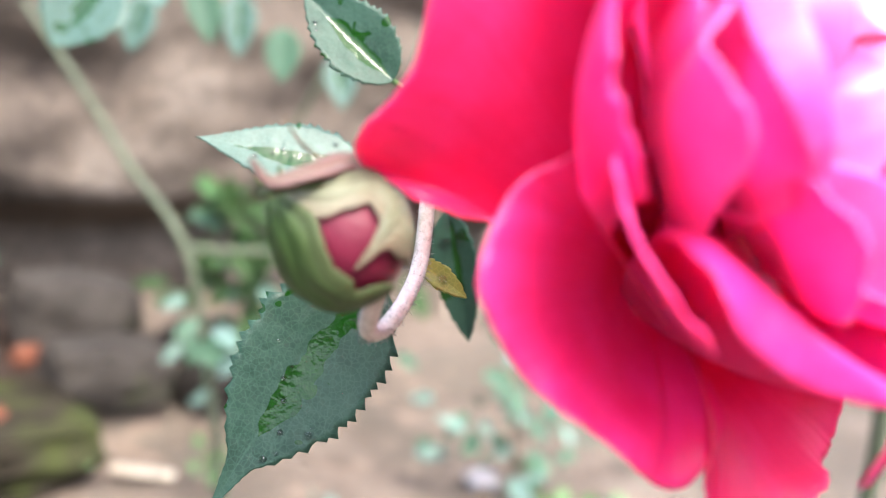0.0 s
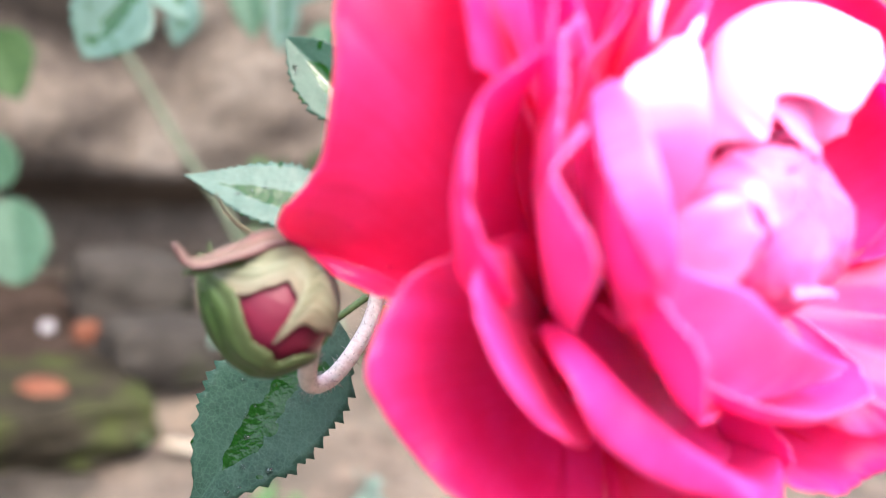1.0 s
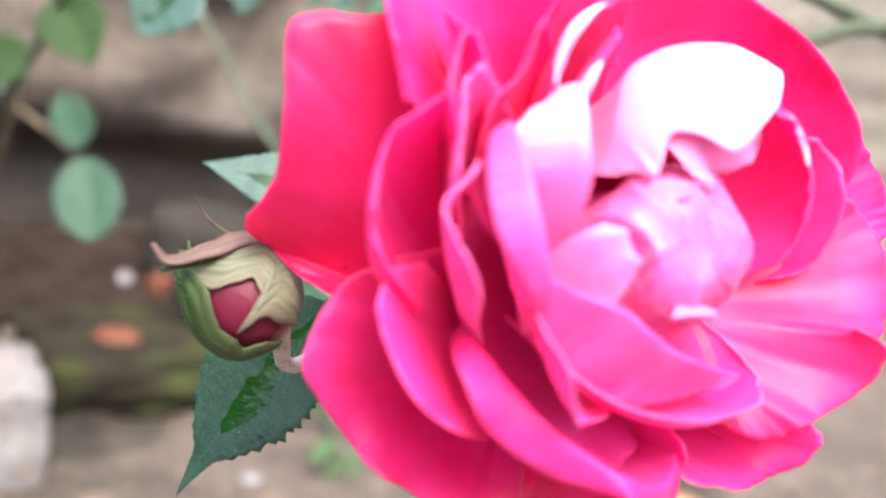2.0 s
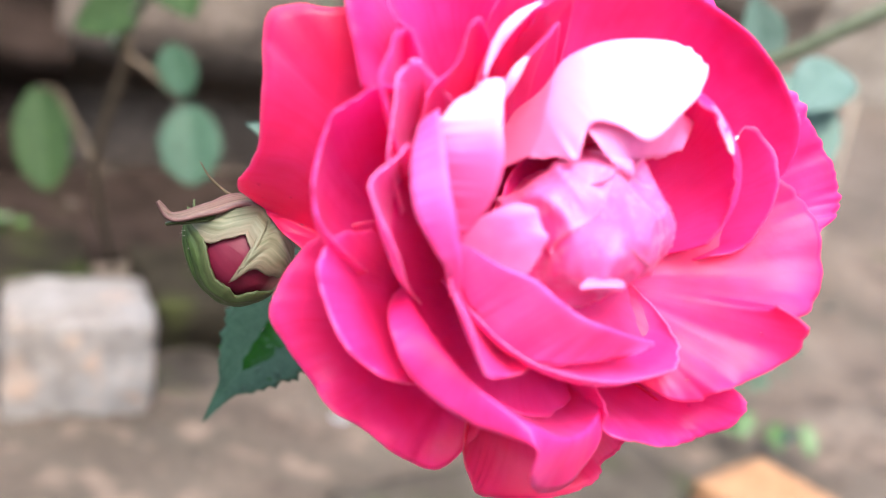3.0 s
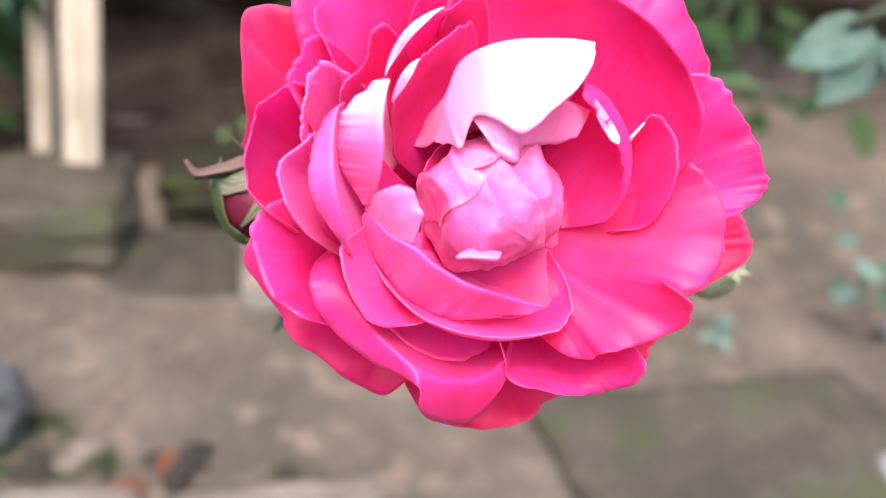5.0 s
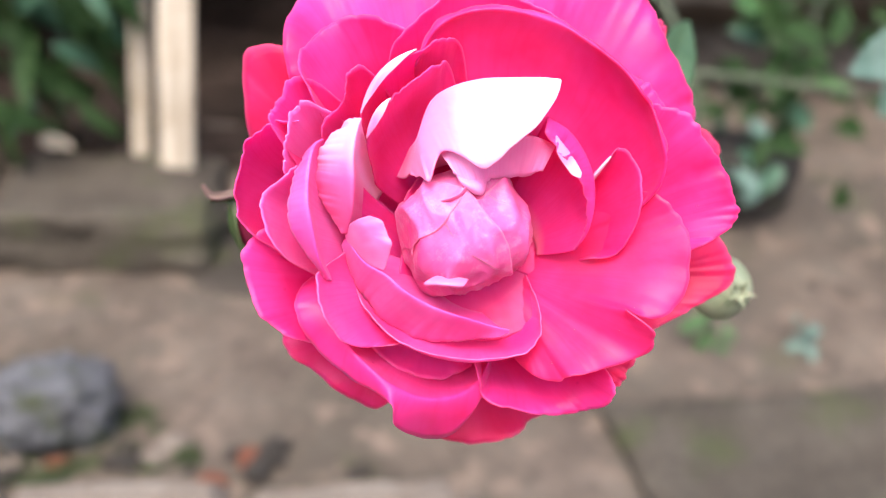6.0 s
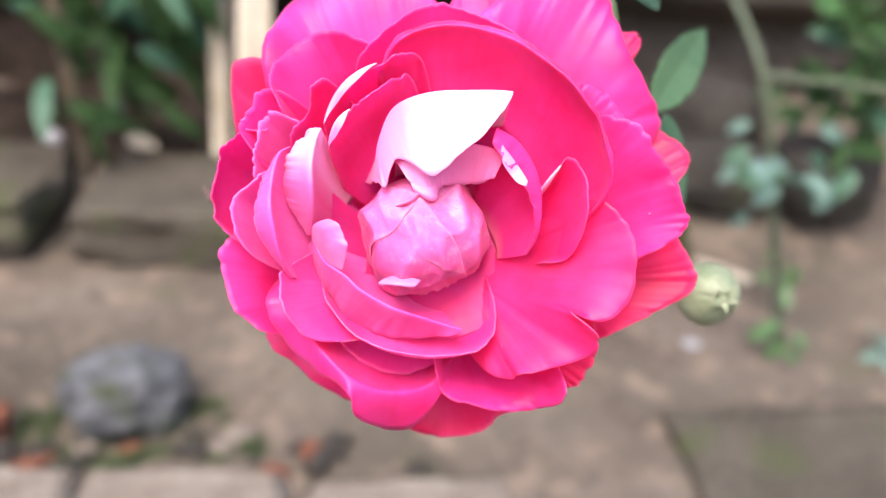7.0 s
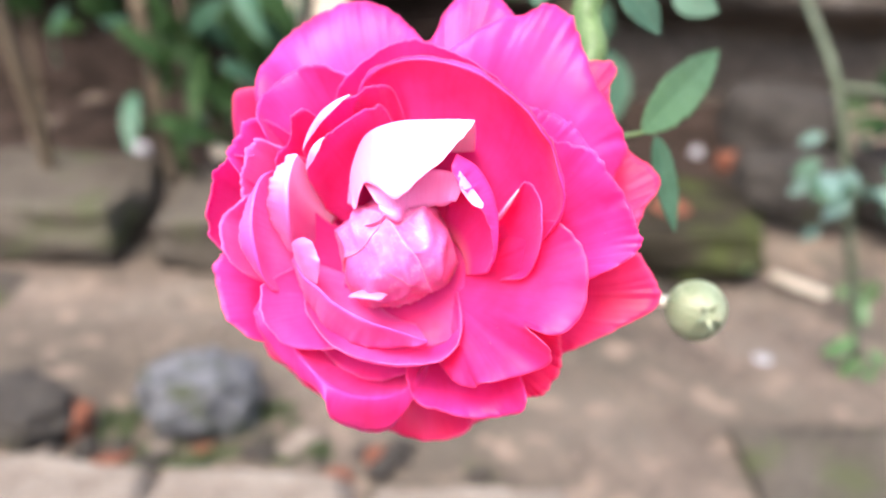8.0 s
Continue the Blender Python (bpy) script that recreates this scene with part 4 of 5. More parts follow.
# slivers of pale rim turned in at the back of the bowl
hood(((139, 23.5, 8.8), (127, 25.3, 9.9), (115, 26.2, 10.8)), ((139, 23.7, 9.0), (127, 26.1, 10.2), (115, 26.4, 11.2)), ((139, 23.9, 8.8), (127, 26.4, 9.8), (115, 26.6, 10.9)), 0.1, mat=PETAL_PALE, corner=0.7)
hood(((144, 20.9, 8.8), (137, 21.3, 10.4), (130, 22.0, 11.4)), ((144, 21.0, 9.1), (137, 22.1, 10.9), (130, 22.2, 11.7)), ((144, 21.2, 8.7), (137, 22.3, 10.6), (130, 22.3, 11.5)), 0.1, mat=PETAL_PALE, corner=0.7)
# the closed, crumpled heart, its petals wound one over another
for k, (turn, end, half, size) in enumerate(((228, 100, 80, 1.0), (45, 112, 80, 0.965), (150, 74, 50, 1.0), (320, 100, 80, 0.95), (250, 120, 80, 0.93))):
    heart_petal(turn, size, end, half, k * 3.1, HEART)
# its torn little lobes
hood(((150, 9.6, 7.6), (140, 7.4, 9.4), (118, 8.2, 8.6)), ((149, 9.0, 8.8), (138, 7.6, 10.3), (121, 7.8, 9.8)), ((146, 8.2, 6.5), (136, 6.4, 7.5), (124, 6.8, 7)), 0.5, mat=HEART, frill=0.2, n=16)
hood(((-147, 11.0, 6.2), (-140, 9.2, 6.8), (-126, 7.6, 6.8)), ((-148, 10.4, 7.2), (-138, 8.6, 7.9), (-124, 7.2, 7.8)), ((-148, 8.6, 6.0), (-138, 7.0, 6.4), (-124, 6.0, 6.6)), 0.3, mat=LILAC, frill=0.3, n=16, corner=0.3)

# the half-open bud that nods beside the bloom
bud_at = Vector((0.0795, 0.168, 0.3895))
bud_way = Vector((-0.72, -0.40, 0.48)).normalized()
BUD_FACE = (Vector((0.129, 0.07, 0.426)) - bud_at)
BUD_FACE = (BUD_FACE - bud_way * BUD_FACE.dot(bud_way)).normalized()


def bud_shape(at, way, face, length, width):
    """The surface of a plump bud: degrees round it from its face, and 0 to 1 from its foot to its point."""
    at, way = Vector(at), Vector(way).normalized()
    side = Vector(face)
    other = way.cross(side)

    def fn(ang, b, out=0.0):
        c = min(max(b, 0.0), 1.0)
        r = width / 2 * math.sin(math.pi * (0.05 + 0.95 * c) ** 0.8) ** 0.7 + out
        r *= 1 + 0.03 * math.sin(radians(3 * ang) + 6 * c) * c
        return at + way * (b - 0.5) * length + (side * math.cos(radians(ang)) + other * math.sin(radians(ang))) * r
    return fn


def sepal(fn, mid, half, long_tip, bend, material, bud, seed, out=0.0004):
    """A sepal laid over the bud, drawn out to a thin tip that bends away."""
    def at(a, b):
        u = 2 * a - 1
        if b < 0.75:
            s = b / 0.75
            w = half * (1.05 - 0.22 * math.sin(math.pi * s) ** 2) * (1 - s ** 9) + 4
            lift = out * (1 + 0.8 * abs(noise.noise(Vector((u * 2, s * 3, seed)))))
            return fn(mid + u * w + 14 * noise.noise(Vector((s * 2, seed, 0))) * s, s * 0.98, lift)
        s = (b - 0.75) / 0.25
        p = fn(mid, 0.98, out)
        way = bud_way if bud is bud_main else green_way
        ahead = (p - fn(mid + 180, 0.98, out)).normalized()
        return p + way * long_tip * s + ahead * bend * s * s + ahead.cross(way) * u * 0.0009 * (1 - s)
    return thick(under(part("sepal", sheet(at, 12, 36), material), bud), 0.0003)


def lobe(fn, left, right, material, bud, seed, out=0.0004, reach=0.985):
    """A sepal laid on the bud between two ragged edges, each a run of (0 to 1 from foot to point, degrees)."""
    def line(run, s):
        for (s0, a0), (s1, a1) in zip(run, run[1:]):
            if s <= s1:
                return a0 + (a1 - a0) * (s - s0) / (s1 - s0)
        return run[-1][1]

    def at(a, b):
        s = b * reach
        l, r = line(left, s), line(right, s)
        rag = 3.5 * noise.noise(Vector((s * 22, seed, 0))) * (1 - 2 * a) * abs(2 * a - 1)
        swell = out * (1 + 0.9 * abs(noise.noise(Vector((a * 5, s * 3, seed)))) + 0.5 * math.sin(a * 26 + seed) * (1 - a) * a)
        return fn(l + (r - l) * a + rag, s, swell)
    return thick(under(part("sepal", sheet(at, 44, 64), material), bud), 0.0003)


def strap(points, width, face, material, parent, name="sepal_tip"):
    """A narrow drawn-out sepal tip, hollow along its middle."""
    line = spline(points, 8)
    face = Vector(face)

    def at(a, b):
        k = min(int(b * (len(line) - 1)), len(line) - 2)
        p = line[k].lerp(line[k + 1], b * (len(line) - 1) - k)
        way = (line[k + 1] - line[k]).normalized()
        side = way.cross(face).normalized()
        u = 2 * a - 1
        w = width * (1 - 0.85 * b ** 1.6) * (1 + 0.25 * noise.noise(Vector((b * 9, u, width * 900))))
        return p + side * u * w / 2 + face.normalized() * (abs(u) - 0.5) * w * 0.3
    return thick(under(part(name, sheet(at, 8, 50), material), parent), 0.0004)


SEPAL = sepal_material("bud_sepal", (0.012, 0.032, 0.005), (0.055, 0.10, 0.026), (0.05, 0.06, 0.025))
SEPAL_PINK = sepal_material("pink_sepal", (0.075, 0.085, 0.045), (0.17, 0.175, 0.12), (0.13, 0.10, 0.07))
SEPAL_TIP = sepal_material("flushed_sepal_tip", (0.07, 0.05, 0.035), (0.22, 0.15, 0.135), (0.12, 0.06, 0.06))
BUD_RED = petal_material("bud_petal", (0.07, 0.004, 0.014), (0.12, 0.010, 0.028), 0.1, gloss=0.5, sheen=0.0, rim=0.0, spec=0.2)
GREEN_BUD = leaf_material("green_bud", (0.12, 0.155, 0.075), (0.30, 0.33, 0.22))
fn = bud_shape(bud_at, bud_way, BUD_FACE, 0.0142, 0.0126)
bud_main = under(part("bud", sheet(lambda a, b: fn(360 * a, b), 40, 24), BUD_RED, label="half-open bud, dark red between pale green sepals"), bush)
green_way = Vector((0.75, -0.5, 0.35)).normalized()
for k, (mid, half) in enumerate(((98, 44), (162, 44), (222, 46))):
    sepal(fn, mid, half, 0.001, 0.001, SEPAL, bud_main, k * 2.3, 0.0003)
# the pale sepal leaves a ragged window of red, the green one closes it on the other side
lobe(fn, ((0, 5), (0.16, -3), (0.28, -3), (0.34, -9), (0.385, -29), (0.40, -34), (0.415, -8), (0.43, 12), (0.48, 14), (0.54, 21), (0.6, 12), (0.66, 3), (0.74, -15), (0.82, -22), (1, -45)), ((0, 110), (1, 110)), SEPAL_PINK, bud_main, 1.0, 0.0006)
lobe(fn, ((0, -170), (1, -170)), ((0, -30), (0.14, -28), (0.28, -46), (0.36, -38), (0.5, -39.5), (0.62, -33), (0.74, -20), (0.84, -14), (1, -20)), SEPAL, bud_main, 4.0, 0.0008)
strap([(0.0850, 0.1722, 0.3940), (0.0828, 0.1700, 0.3956), (0.0803, 0.1678, 0.3962), (0.0783, 0.1630, 0.3954), (0.0749, 0.1604, 0.3940), (0.0732, 0.1594, 0.3958)], 0.0028, (0.3, -0.6, 0.7), SEPAL_TIP, bud_main)
strap([(0.0838, 0.1700, 0.3945), (0.0806, 0.1668, 0.3950), (0.0778, 0.1628, 0.3941), (0.0740, 0.1602, 0.3928)], 0.0018, (0.4, -0.8, 0.2), SEPAL, bud_main)
under(part("sepal_tip", tube([(0.0800, 0.1700, 0.3948), (0.0766, 0.1690, 0.3962), (0.0747, 0.1680, 0.3978), (0.0735, 0.1672, 0.3998)], 0.00028, 0.00008, 8), TWIG), bud_main)


def bristles(line, count, length, seed, spread):
    """Fine hairs standing off a line of places."""
    rnd = random.Random(seed)
    bm = bmesh.new()
    for _ in range(count):
        p = Vector(line(rnd.random()))
        d = Vector((rnd.gauss(0, 1), rnd.gauss(0, 1), rnd.gauss(0, 1))).normalized()
        p += d * spread
        side = d.orthogonal().normalized() * 0.00006
        q = d.cross(side)
        a, b, c = (bm.verts.new(p + e) for e in (side, -0.5 * side + q, -0.5 * side - q))
        tip = bm.verts.new(p + d * length * rnd.uniform(0.5, 1.2))
        for e, f in ((a, b), (b, c), (c, a)):
            bm.faces.new((e, f, tip))
    return bm


HAIR = rough_material("pale_hair", ((0.3, (0.8, 0.7, 0.62)), (0.7, (1.0, 0.9, 0.85))), 50)
stalk_line = [(0.0842, 0.2, 0.394), (0.0850, 0.1965, 0.3835), (0.0846, 0.1905, 0.3792), (0.0832, 0.185, 0.3764), (0.0822, 0.179, 0.3778), tuple(bud_at - bud_way * 0.0066)]
bud_stalk = under(part("stalk", tube(stalk_line, 0.0010, 0.0011, 12), STALK, label="downy pinkish stalk of the bud"), bush)
smooth_line = spline(stalk_line)
under(part("hairs", bristles(lambda x: smooth_line[int(x * (len(smooth_line) - 1))], 420, 0.0008, 5, 0.0012), HAIR), bud_stalk)
under(part("hairs", bristles(lambda x: fn(60 + 250 * x, 0.1 + 0.85 * ((x * 37) % 1)), 420, 0.0007, 6, 0.0006), HAIR), bud_main)

# stems: the cane arches over and lets the bloom hang
under(part("cane", tube([(0.42, 0.22, 0.0), (0.36, 0.25, 0.3), (0.25, 0.29, 0.5), (0.15, 0.275, 0.52), (0.1008, 0.236, 0.442), (0.1065, 0.2245, 0.4224), (0.1085, 0.212, 0.40), (0.104, 0.196, 0.3835), tuple(rose_at(0, 0, -43))], 0.0042, 0.0021, 12, 8), CANE), bush)


WATER = Mat("rain_water", 0.02, 0.5)
WATER.p.inputs["Transmission Weight"].default_value = 1.0
WATER.p.inputs["IOR"].default_value = 1.33
WATER = WATER.m


TO_VIEWER = Vector((0.4, -0.8, 0.45))


def drop(shape, a, b, r, parent, flat=0.55):
    """A water drop that sits on a blade at (across, along)."""
    p = shape(a, b)
    n = (shape(a + 0.02, b) - p).cross(shape(a, b + 0.02) - p).normalized()
    if n.dot(TO_VIEWER) < 0:
        n = -n
    bm = bmesh.new()
    bmesh.ops.create_uvsphere(bm, u_segments=14, v_segments=8, radius=r)
    turn = n.to_track_quat("Z", "Y").to_matrix()
    for v in bm.verts:
        v.co = p + turn @ Vector((v.co.x, v.co.y, max(v.co.z, -0.2 * r) * flat))
    return under(part("water_drop", bm, WATER), parent)


for shape, a, b, r in RAIN:
    drop(shape, a, b, r, bloom, 0.8)


def bush_leaf(base, tip, face, width, material, label="", stalk=None, drops=(), **shape):
    ob = thick(under(part("leaf", blade(base, tip, face, width, **shape), material, label=label), bush), 0.0003)
    fn = blade_shape(base, tip, face, width, **shape)
    for a, b, r in drops:
        drop(fn, a, b, r, ob)
    if stalk:
        under(part("leaf_stalk", tube([*stalk, base], 0.0006, 0.0005, 8), CANE), bush)
    return ob


LEAF_FILM = leaf_material("bluish_wet_leaf", (0.035, 0.08, 0.06), (0.06, 0.115, 0.09), wet=1.0)
BRACT = leaf_material("yellow_bract", (0.17, 0.19, 0.03), (0.30, 0.30, 0.07))
some = random.Random(12)
many = [(some.uniform(0.1, 0.9), some.uniform(0.15, 0.75), some.uniform(0.0002, 0.0006)) for _ in range(16)]
bush_leaf((0.0785, 0.2025, 0.3790), (0.0617, 0.1893, 0.3484), (0.02, -0.1, 0.03), 0.0190, LEAF_WET, "dark green toothed leaf wet with rain", fold=0.12, teeth=22, seed=1, belly=0.62, drawn=0.85, hook=-0.05, bite=0.08, drip=0.17, drops=many, stalk=[(0.0845, 0.205, 0.385)])
bush_leaf((0.0705, 0.2255, 0.3905), (0.0445, 0.2225, 0.3922), (0.0, -0.08, 0.06), 0.0120, LEAF_FILM, "bluish toothed leaf with drops", fold=0.1, teeth=16, seed=2, drawn=1.3, drops=many[:8], stalk=[(0.085, 0.222, 0.392)])
bush_leaf((0.0735, 0.2266, 0.4050), (0.0575, 0.2279, 0.4165), (0.04, -0.1, 0.02), 0.012, LEAF_WET, fold=0.4, teeth=13, seed=3, drops=many[8:12], stalk=[(0.084, 0.224, 0.40)])
bush_leaf((0.0835, 0.2418, 0.3849), (0.0903, 0.2435, 0.3618), (-0.03, -0.1, 0.02), 0.0085, LEAF_WET, fold=0.3, teeth=12, seed=4, drops=[(0.3, 0.2, 0.0013), (0.7, 0.25, 0.0012), (0.6, 0.1, 0.0009)], stalk=[(0.087, 0.235, 0.392)])
bush_leaf((0.0842, 0.2000, 0.3822), (0.0912, 0.2010, 0.3782), (0.0, -0.1, 0.08), 0.0034, BRACT, "small yellowish bract with a drop", fold=0.3, teeth=6, seed=7, drops=[(0.5, 0.5, 0.0009)])
bush_leaf((0.1140, 0.2335, 0.4085), (0.0861, 0.2917, 0.4115), (0.1, 0.0, 0.1), 0.0098, LEAF_FRESH, "smooth green leaf beside the cane", fold=0.2, teeth=16, seed=5, stalk=[(0.1075, 0.225, 0.406)])
bush_leaf((0.1160, 0.2352, 0.4080), (0.1222, 0.2375, 0.3885), (0.1, -0.05, 0.05), 0.005, LEAF, fold=0.2, teeth=10, seed=6)

# green bud behind the bloom
gb_at = Vector((0.1350, 0.2316, 0.3779))
gface = green_way.orthogonal().normalized()
gfn = bud_shape(gb_at, green_way, gface, 0.0118, 0.0112)
gbud = under(part("bud", sheet(lambda a, b: gfn(360 * a, b), 36, 20), GREEN_BUD, label="closed pale green bud"), bush)
for k in range(5):
    sepal(gfn, 72 * k + 10, 38, 0.0015, 0.002, GREEN_BUD, gbud, 20 + k, 0.0003)
under(part("stalk", tube([tuple(gb_at - green_way * 0.0055), (0.120, 0.229, 0.3765), (0.111, 0.222, 0.386), (0.1085, 0.213, 0.398)], 0.0014, 0.0012, 10), STALK), bush)

bush_leaf((0.0880, 0.2510, 0.4330), (0.0962, 0.2562, 0.4217), (0.1, -0.05, 0.05), 0.008, LEAF, fold=0.2, teeth=12, seed=8)
bush_leaf((0.0716, 0.2889, 0.4230), (0.0815, 0.2957, 0.4196), (0.1, -0.05, 0.05), 0.009, LEAF, fold=0.2, teeth=12, seed=9)
bush_leaf((0.0741, 0.2420, 0.4350), (0.0760, 0.2366, 0.4262), (0.1, -0.05, 0.05), 0.008, LEAF, fold=0.2, teeth=12, seed=10)
# ---- other plants ----
def plant_leaf(thing, base, tip, face, width, material, seed=0, **shape):
    return thick(under(part("leaf", blade(base, tip, face, width, seed=seed, nu=10, nv=40, **shape), material), thing), 0.0003)


def stem(thing, points, r0, r1, material):
    return under(part("stem", tube(points, r0, r1, 8), material), thing)


def foliage(thing, at, spread, count, size, material, seed, face=(0.4, -0.7, 0.6), droop=0.15, wide=0.55, hang=0.3):
    """A loose clump of toothed leaves round a place."""
    rnd = random.Random(seed)
    for _ in range(count):
        p = Vector(at) + Vector((rnd.gauss(0, 1) * spread[0], rnd.gauss(0, 1) * spread[1], rnd.gauss(0, 1) * spread[2]))
        way = Vector((rnd.uniform(-1, 1), rnd.uniform(-1, 1), rnd.uniform(-0.9, hang))).normalized()
        f = Vector(face) + Vector((rnd.uniform(-0.5, 0.5), rnd.uniform(-0.5, 0.5), rnd.uniform(-0.3, 0.5)))
        s = size * rnd.uniform(0.7, 1.25)
        mat = material[rnd.randrange(len(material))]
        under(part("leaf", blade(p, p + way * s, f, s * wide, droop=droop, nu=6, nv=20, teeth=8, bite=0.1, drawn=0.8, seed=rnd.random()), mat), thing)


# the twig that forks in front of the wall
twig = empty("rose_twig", (-0.13, 0.86, 0.0), "thin grey-green rose twig with bluish leaflets", "rose")
stem(twig, [(-0.13, 0.86, 0.0), (-0.15, 0.83, 0.14), (-0.174, 0.809, 0.256), (-0.25, 0.86, 0.31), (-0.322, 0.913, 0.364), (-0.42, 0.97, 0.44)], 0.0045, 0.0032, GREEN_TWIG)
stem(twig, [(-0.174, 0.809, 0.256), (-0.12, 0.83, 0.26), (-0.05, 0.86, 0.262)], 0.0038, 0.0025, GREEN_TWIG)
stem(twig, [(-0.15, 0.83, 0.14), (-0.125, 0.79, 0.18), (-0.104, 0.749, 0.207)], 0.002, 0.0015, GREEN_TWIG)
foliage(twig, (-0.108, 0.755, 0.205), (0.025, 0.03, 0.02), 26, 0.024, [LEAF, LEAF, LEAF_BLUE], 1)
foliage(twig, (-0.175, 0.925, 0.03), (0.015, 0.015, 0.008), 6, 0.02, [LEAF_BRIGHT], 3)

# the leafy rose behind it
rose2 = empty("rose_shrub", (-0.22, 1.15, 0.04), "leafy green rose shrub at the foot of the wall", "rose")
stem(rose2, [(-0.22, 1.15, 0.04), (-0.21, 1.12, 0.15), (-0.19, 1.10, 0.30), (-0.14, 1.07, 0.42)], 0.006, 0.003, GREEN_TWIG)
foliage(rose2, (-0.18, 1.10, 0.23), (0.05, 0.04, 0.045), 46, 0.046, [LEAF_SHADED, LEAF_SHADED, LEAF_SHADED, LEAF_BRIGHT], 4, wide=0.48)
# a lower clump of these leaves stands for the dark under the shrub
foliage(rose2, (-0.23, 1.11, 0.17), (0.035, 0.03, 0.03), 22, 0.042, [LEAF_SHADED, LEAF_SHADED, LEAF], 5, wide=0.48)

# dry twigs on the open earth beyond
rnd = random.Random(44)
for k in range(6):
    x, y = rnd.uniform(-0.02, 0.2), rnd.uniform(1.62, 1.85)
    dx, dy = rnd.uniform(-0.06, 0.12), rnd.uniform(-0.04, 0.04)
    dead = part("dry_twig", tube([(x, y, -0.01), (x + dx * 0.5 + 0.008, y + dy * 0.5, 0.13), (x + dx, y + dy, rnd.uniform(0.2, 0.32))], 0.0055, 0.0035, 8, 5, 0.08, k), SPLINTER)
    tagged(dead, "thin dry tan twig standing in the earth", "twig", "dry twigs")

# the small rose on the open earth, and weeds
small = empty("small_rose", (0.12, 1.04, 0.0), "small bluish rose plant growing from the earth", "rose")
stem(small, [(0.12, 1.04, 0.0), (0.115, 1.03, 0.07), (0.10, 1.01, 0.15)], 0.003, 0.002, TWIG)
foliage(small, (0.12, 1.03, 0.085), (0.055, 0.035, 0.035), 46, 0.030, [LEAF_BLUE, LEAF, LEAF], 6)
foliage(small, (0.14, 1.02, 0.03), (0.03, 0.02, 0.012), 9, 0.03, [LEAF_BRIGHT], 7)
for k, (x, y, mat) in enumerate(((-0.116, 0.833, LEAF_BRIGHT), (-0.055, 0.90, LEAF_BLUE), (-0.63, 0.807, LEAF_BRIGHT), (-0.30, 0.90, LEAF_BRIGHT))):
    z = 0.0 if x > -0.5 else 0.055
    weed = empty("weed", (x, y, z), "small bright weed on the damp earth", "weed", "weeds")
    foliage(weed, (x, y, z + 0.018), (0.009, 0.009, 0.006), 7, 0.02, [mat], 30 + k)

# the branch that hangs in from above, with leaves near the bloom
branch = empty("rose_branch", (0.16, 0.50, 0.0), "rose branch with bluish wet leaves", "rose")
stem(branch, [(0.30, 0.60, 0.0), (0.28, 0.55, 0.30), (0.20, 0.46, 0.44), (0.125, 0.43, 0.41), (0.10, 0.425, 0.395)], 0.005, 0.0018, GREEN_TWIG)
stem(branch, [(0.20, 0.46, 0.44), (0.08, 0.42, 0.47), (0.0, 0.38, 0.45), (-0.036, 0.350, 0.424)], 0.003, 0.0015, GREEN_TWIG)
plant_leaf(branch, (0.108, 0.428, 0.395), (0.0835, 0.421, 0.378), (0.4, -1, 0.8), 0.020, LEAF_BLUE, 1)
plant_leaf(branch, (0.112, 0.428, 0.392), (0.098, 0.42, 0.366), (0.4, -1, 0.5), 0.018, LEAF_BLUE, 2)
plant_leaf(branch, (0.118, 0.428, 0.398), (0.128, 0.42, 0.375), (0.5, -1, 0.5), 0.019, LEAF, 3)
plant_leaf(branch, (0.125, 0.43, 0.408), (0.116, 0.42, 0.432), (0.5, -1, 0.5), 0.020, LEAF_BLUE, 4)
plant_leaf(branch, (0.13, 0.43, 0.405), (0.155, 0.415, 0.392), (0.3, -1, 0.7), 0.020, LEAF_BLUE, 5)
plant_leaf(branch, (0.15, 0.40, 0.415), (0.140, 0.357, 0.402), (0.3, -1, 0.9), 0.019, LEAF_BLUE, 6)
plant_leaf(branch, (0.145, 0.39, 0.405), (0.152, 0.362, 0.385), (0.3, -1, 0.5), 0.014, LEAF_BLUE, 7)
plant_leaf(branch, (-0.034, 0.350, 0.426), (-0.0455, 0.3425, 0.4025), (0.3, -1, 0.5), 0.027, LEAF_FILM, 8)
plant_leaf(branch, (-0.03, 0.36, 0.43), (-0.018, 0.352, 0.418), (0.3, -1, 0.5), 0.016, LEAF_FILM, 9)
plant_leaf(branch, (0.02, 0.40, 0.46), (0.0, 0.39, 0.428), (0.5, -1, 0.4), 0.02, LEAF_FILM, 10)
for k, (x, y, z, dx, dz) in enumerate(((-0.125, 0.58, 0.435, -0.004, -0.03), (-0.10, 0.59, 0.45, 0.012, -0.035), (-0.08, 0.60, 0.445, 0.004, -0.035), (-0.055, 0.605, 0.43, 0.004, -0.03), (-0.025, 0.615, 0.42, 0.008, -0.03))):
    plant_leaf(branch, (x, y, z), (x + dx, y - 0.005, z + dz), (0.2, -1, 0.5), 0.02, (LEAF_FILM, LEAF)[k % 2], 12 + k)
stem(branch, [(0.0, 0.38, 0.45), (-0.05, 0.5, 0.46), (-0.10, 0.59, 0.455), (-0.15, 0.62, 0.44)], 0.002, 0.001, GREEN_TWIG)

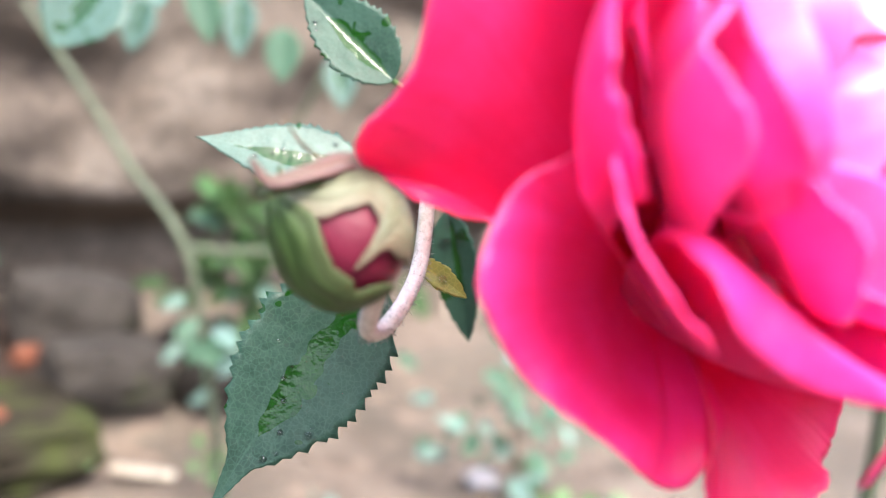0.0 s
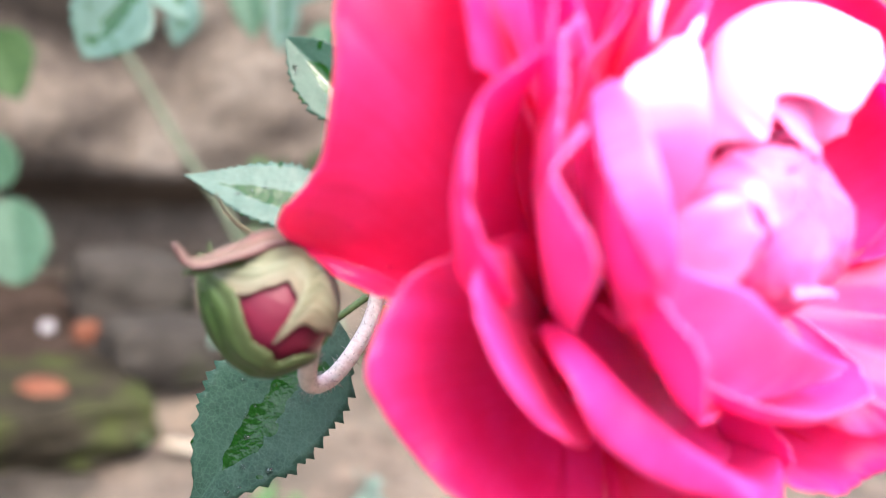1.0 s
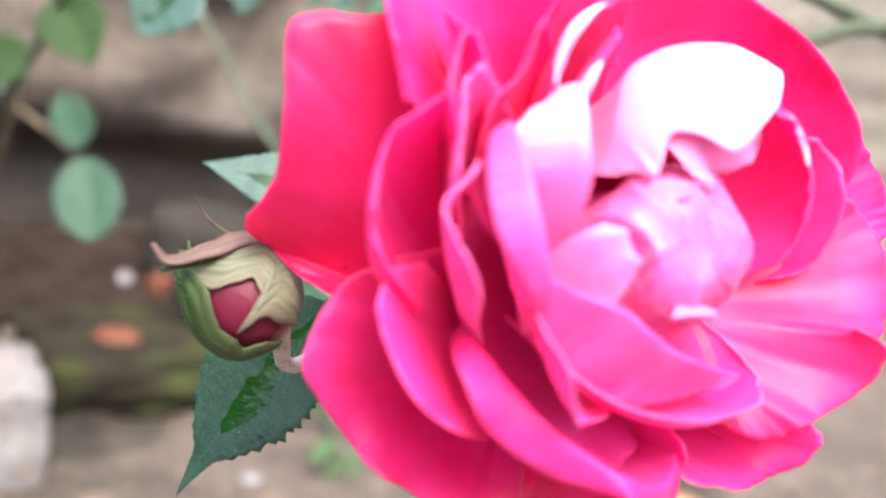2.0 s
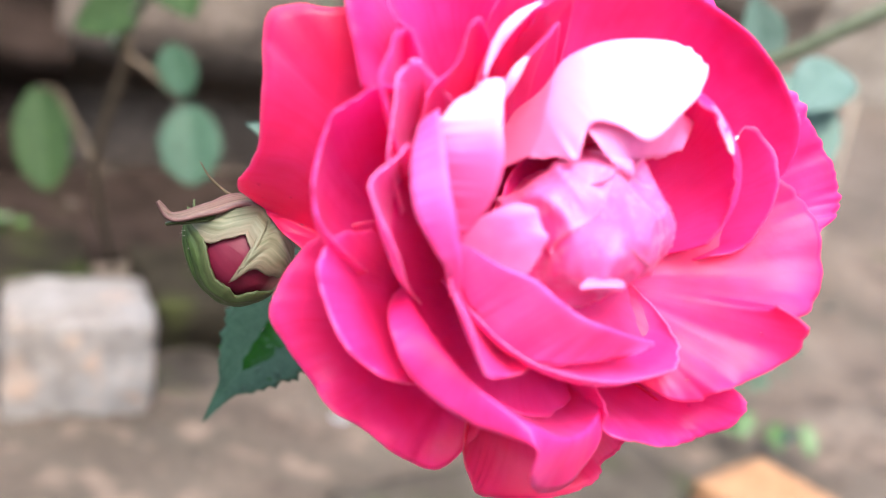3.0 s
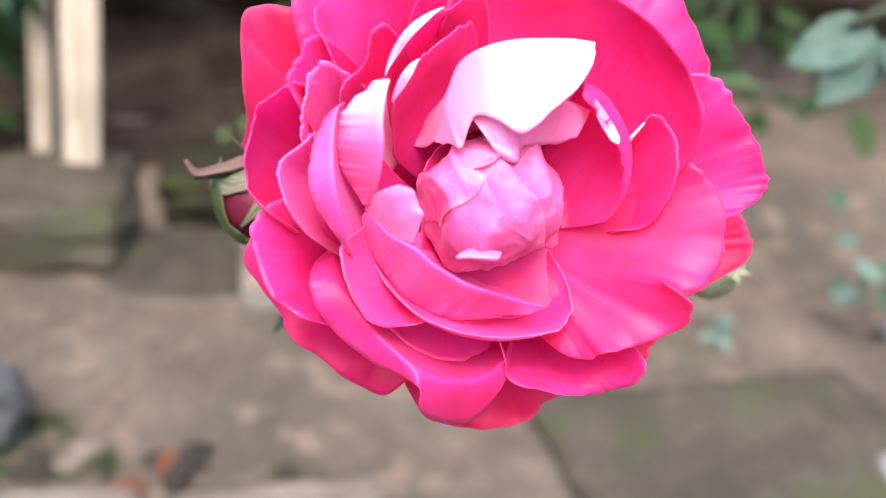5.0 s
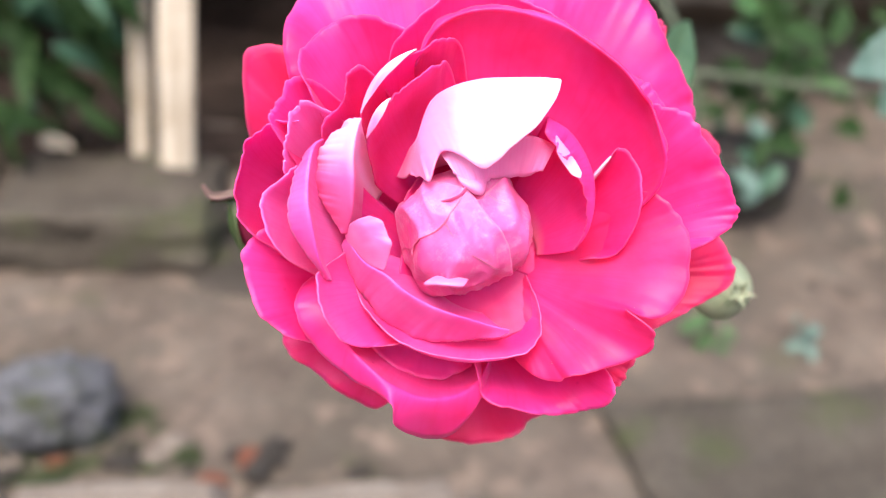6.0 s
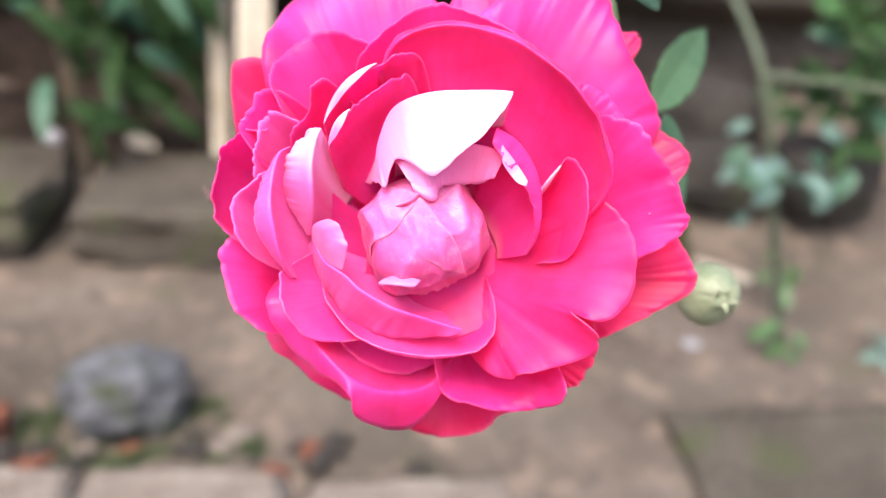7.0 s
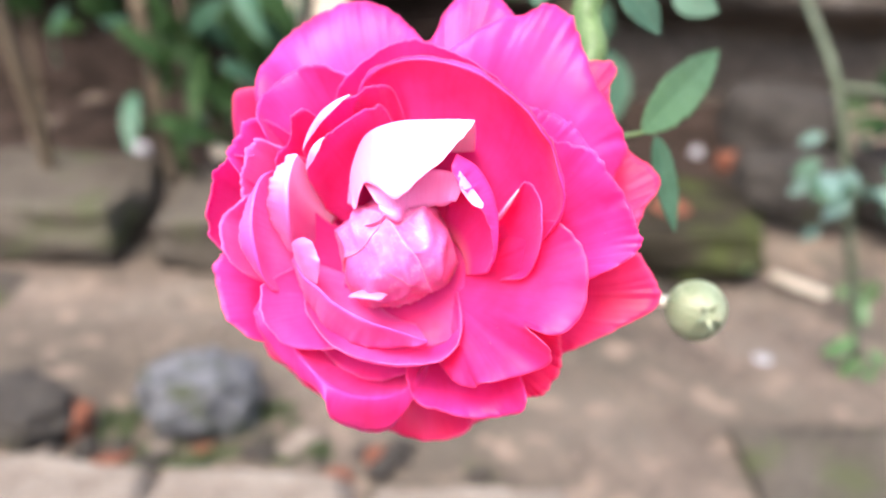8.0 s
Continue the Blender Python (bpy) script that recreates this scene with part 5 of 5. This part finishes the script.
# the plant between kerb and bank, whose big leaves hang over the stone block
tall = empty("garden_plant", yard(0.62, 0.12, 0.05), "tall garden plant with hanging blue-green leaves", "plant")
stem(tall, [yard(0.62, 0.12, 0.05), (-0.40, 0.70, 0.20), (-0.3195, 0.632, 0.3156), (-0.3295, 0.6286, 0.3427), (-0.34, 0.62, 0.42)], 0.004, 0.003, TWIG)
stem(tall, [(-0.3195, 0.632, 0.3156), (-0.281, 0.621, 0.3056), (-0.2450, 0.600, 0.297)], 0.003, 0.0015, TWIG)
stem(tall, [(-0.33, 0.63, 0.33), (-0.245, 0.532, 0.3413), (-0.20, 0.509, 0.395), (-0.19, 0.50, 0.43)], 0.003, 0.003, GREEN_TWIG)
plant_leaf(tall, (-0.240, 0.600, 0.299), (-0.220, 0.585, 0.250), (0.5, -1, 0.4), 0.042, LEAF, 1, drawn=0.6)
plant_leaf(tall, (-0.2518, 0.591, 0.3384), (-0.2390, 0.5938, 0.3060), (0.5, -1, 0.4), 0.026, LEAF, 3, drawn=0.6)
plant_leaf(tall, (-0.4945, 0.730, 0.2484), (-0.4521, 0.701, 0.166), (0.6, -1, 0.5), 0.05, LEAF_SHADED, 2, drawn=0.6)
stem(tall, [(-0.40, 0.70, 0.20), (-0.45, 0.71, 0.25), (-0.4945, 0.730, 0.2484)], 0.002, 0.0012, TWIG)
plant_leaf(tall, (-0.20, 0.512, 0.40), (-0.170, 0.50, 0.37), (0.4, -1, 0.6), 0.035, LEAF_SHADED, 4)
plant_leaf(tall, (-0.22, 0.52, 0.37), (-0.25, 0.50, 0.35), (0.4, -1, 0.6), 0.03, LEAF_SHADED, 5)

# the dark leafy plant beside the planks
dark = empty("garden_plant", yard(0.22, 0.22, 0.05), "dense dark green plant with hanging leaves", "plant")
stem(dark, [yard(0.22, 0.22, 0.05), (-0.77, 0.50, 0.16), (-0.775, 0.50, 0.34)], 0.005, 0.004, TWIG)
foliage(dark, (-0.755, 0.515, 0.20), (0.045, 0.045, 0.055), 44, 0.075, [LEAF_SHADED, LEAF_SHADED, LEAF_SHADED, LEAF], 8, droop=0.4, wide=0.3, hang=-0.3)
foliage(dark, (-0.79, 0.50, 0.28), (0.05, 0.05, 0.03), 16, 0.075, [LEAF_SHADED, LEAF_SHADED, LEAF], 9, droop=0.5, wide=0.33, hang=-0.3)
low_dark = empty("garden_plant", yard(-0.05, 0.25, 0.05), "undergrowth before the bank, its shade in the leaf colour", "plant")
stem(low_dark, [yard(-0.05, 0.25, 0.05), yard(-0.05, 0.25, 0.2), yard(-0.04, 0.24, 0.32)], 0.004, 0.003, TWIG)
foliage(low_dark, yard(-0.05, 0.24, 0.27), (0.06, 0.05, 0.03), 18, 0.06, [LEAF_SHADED], 10, droop=0.4)

# sticks and planks
for k, (foot, head) in enumerate((((-0.765, 0.464, 0.05), (-0.742, 0.437, 0.27)), ((-0.855, 0.355, 0.05), (-0.815, 0.315, 0.28)))):
    st = part("stick", tube([foot, tuple((Vector(foot) + Vector(head)) / 2 + Vector((0.003, 0, 0))), head], 0.008, 0.0075, 10, 6, 0.05, k), TWIG)
    tagged(st, "dry brown stick set upright in the bed", "stick", "sticks")


def plank(s, b, width, height, seed, lean):
    ob = part("plank", stone_mesh((width, 0.012, height), seed, 0.97, 0.012), WOOD)
    ob.matrix_basis = pose(*yard(s, b, 0.045), -5, lean, LEDGE_TURN)
    return tagged(ob, "pale weathered plank leaning against the bank", "plank", "planks")


plank(0.340, 0.115, 0.040, 0.55, 21, 1.5)
plank(0.296, 0.165, 0.022, 0.55, 22, 1.0)
dry = part("dry_leaf", blade(yard(0.19, 0.16, 0.075), yard(0.23, 0.14, 0.07), (0.3, -0.5, 1), 0.02, nu=8, nv=20, wave=0.1), SPLINTER)
tagged(thick(dry, 0.0004), "curled pale dry leaf on the kerb", "leaf")
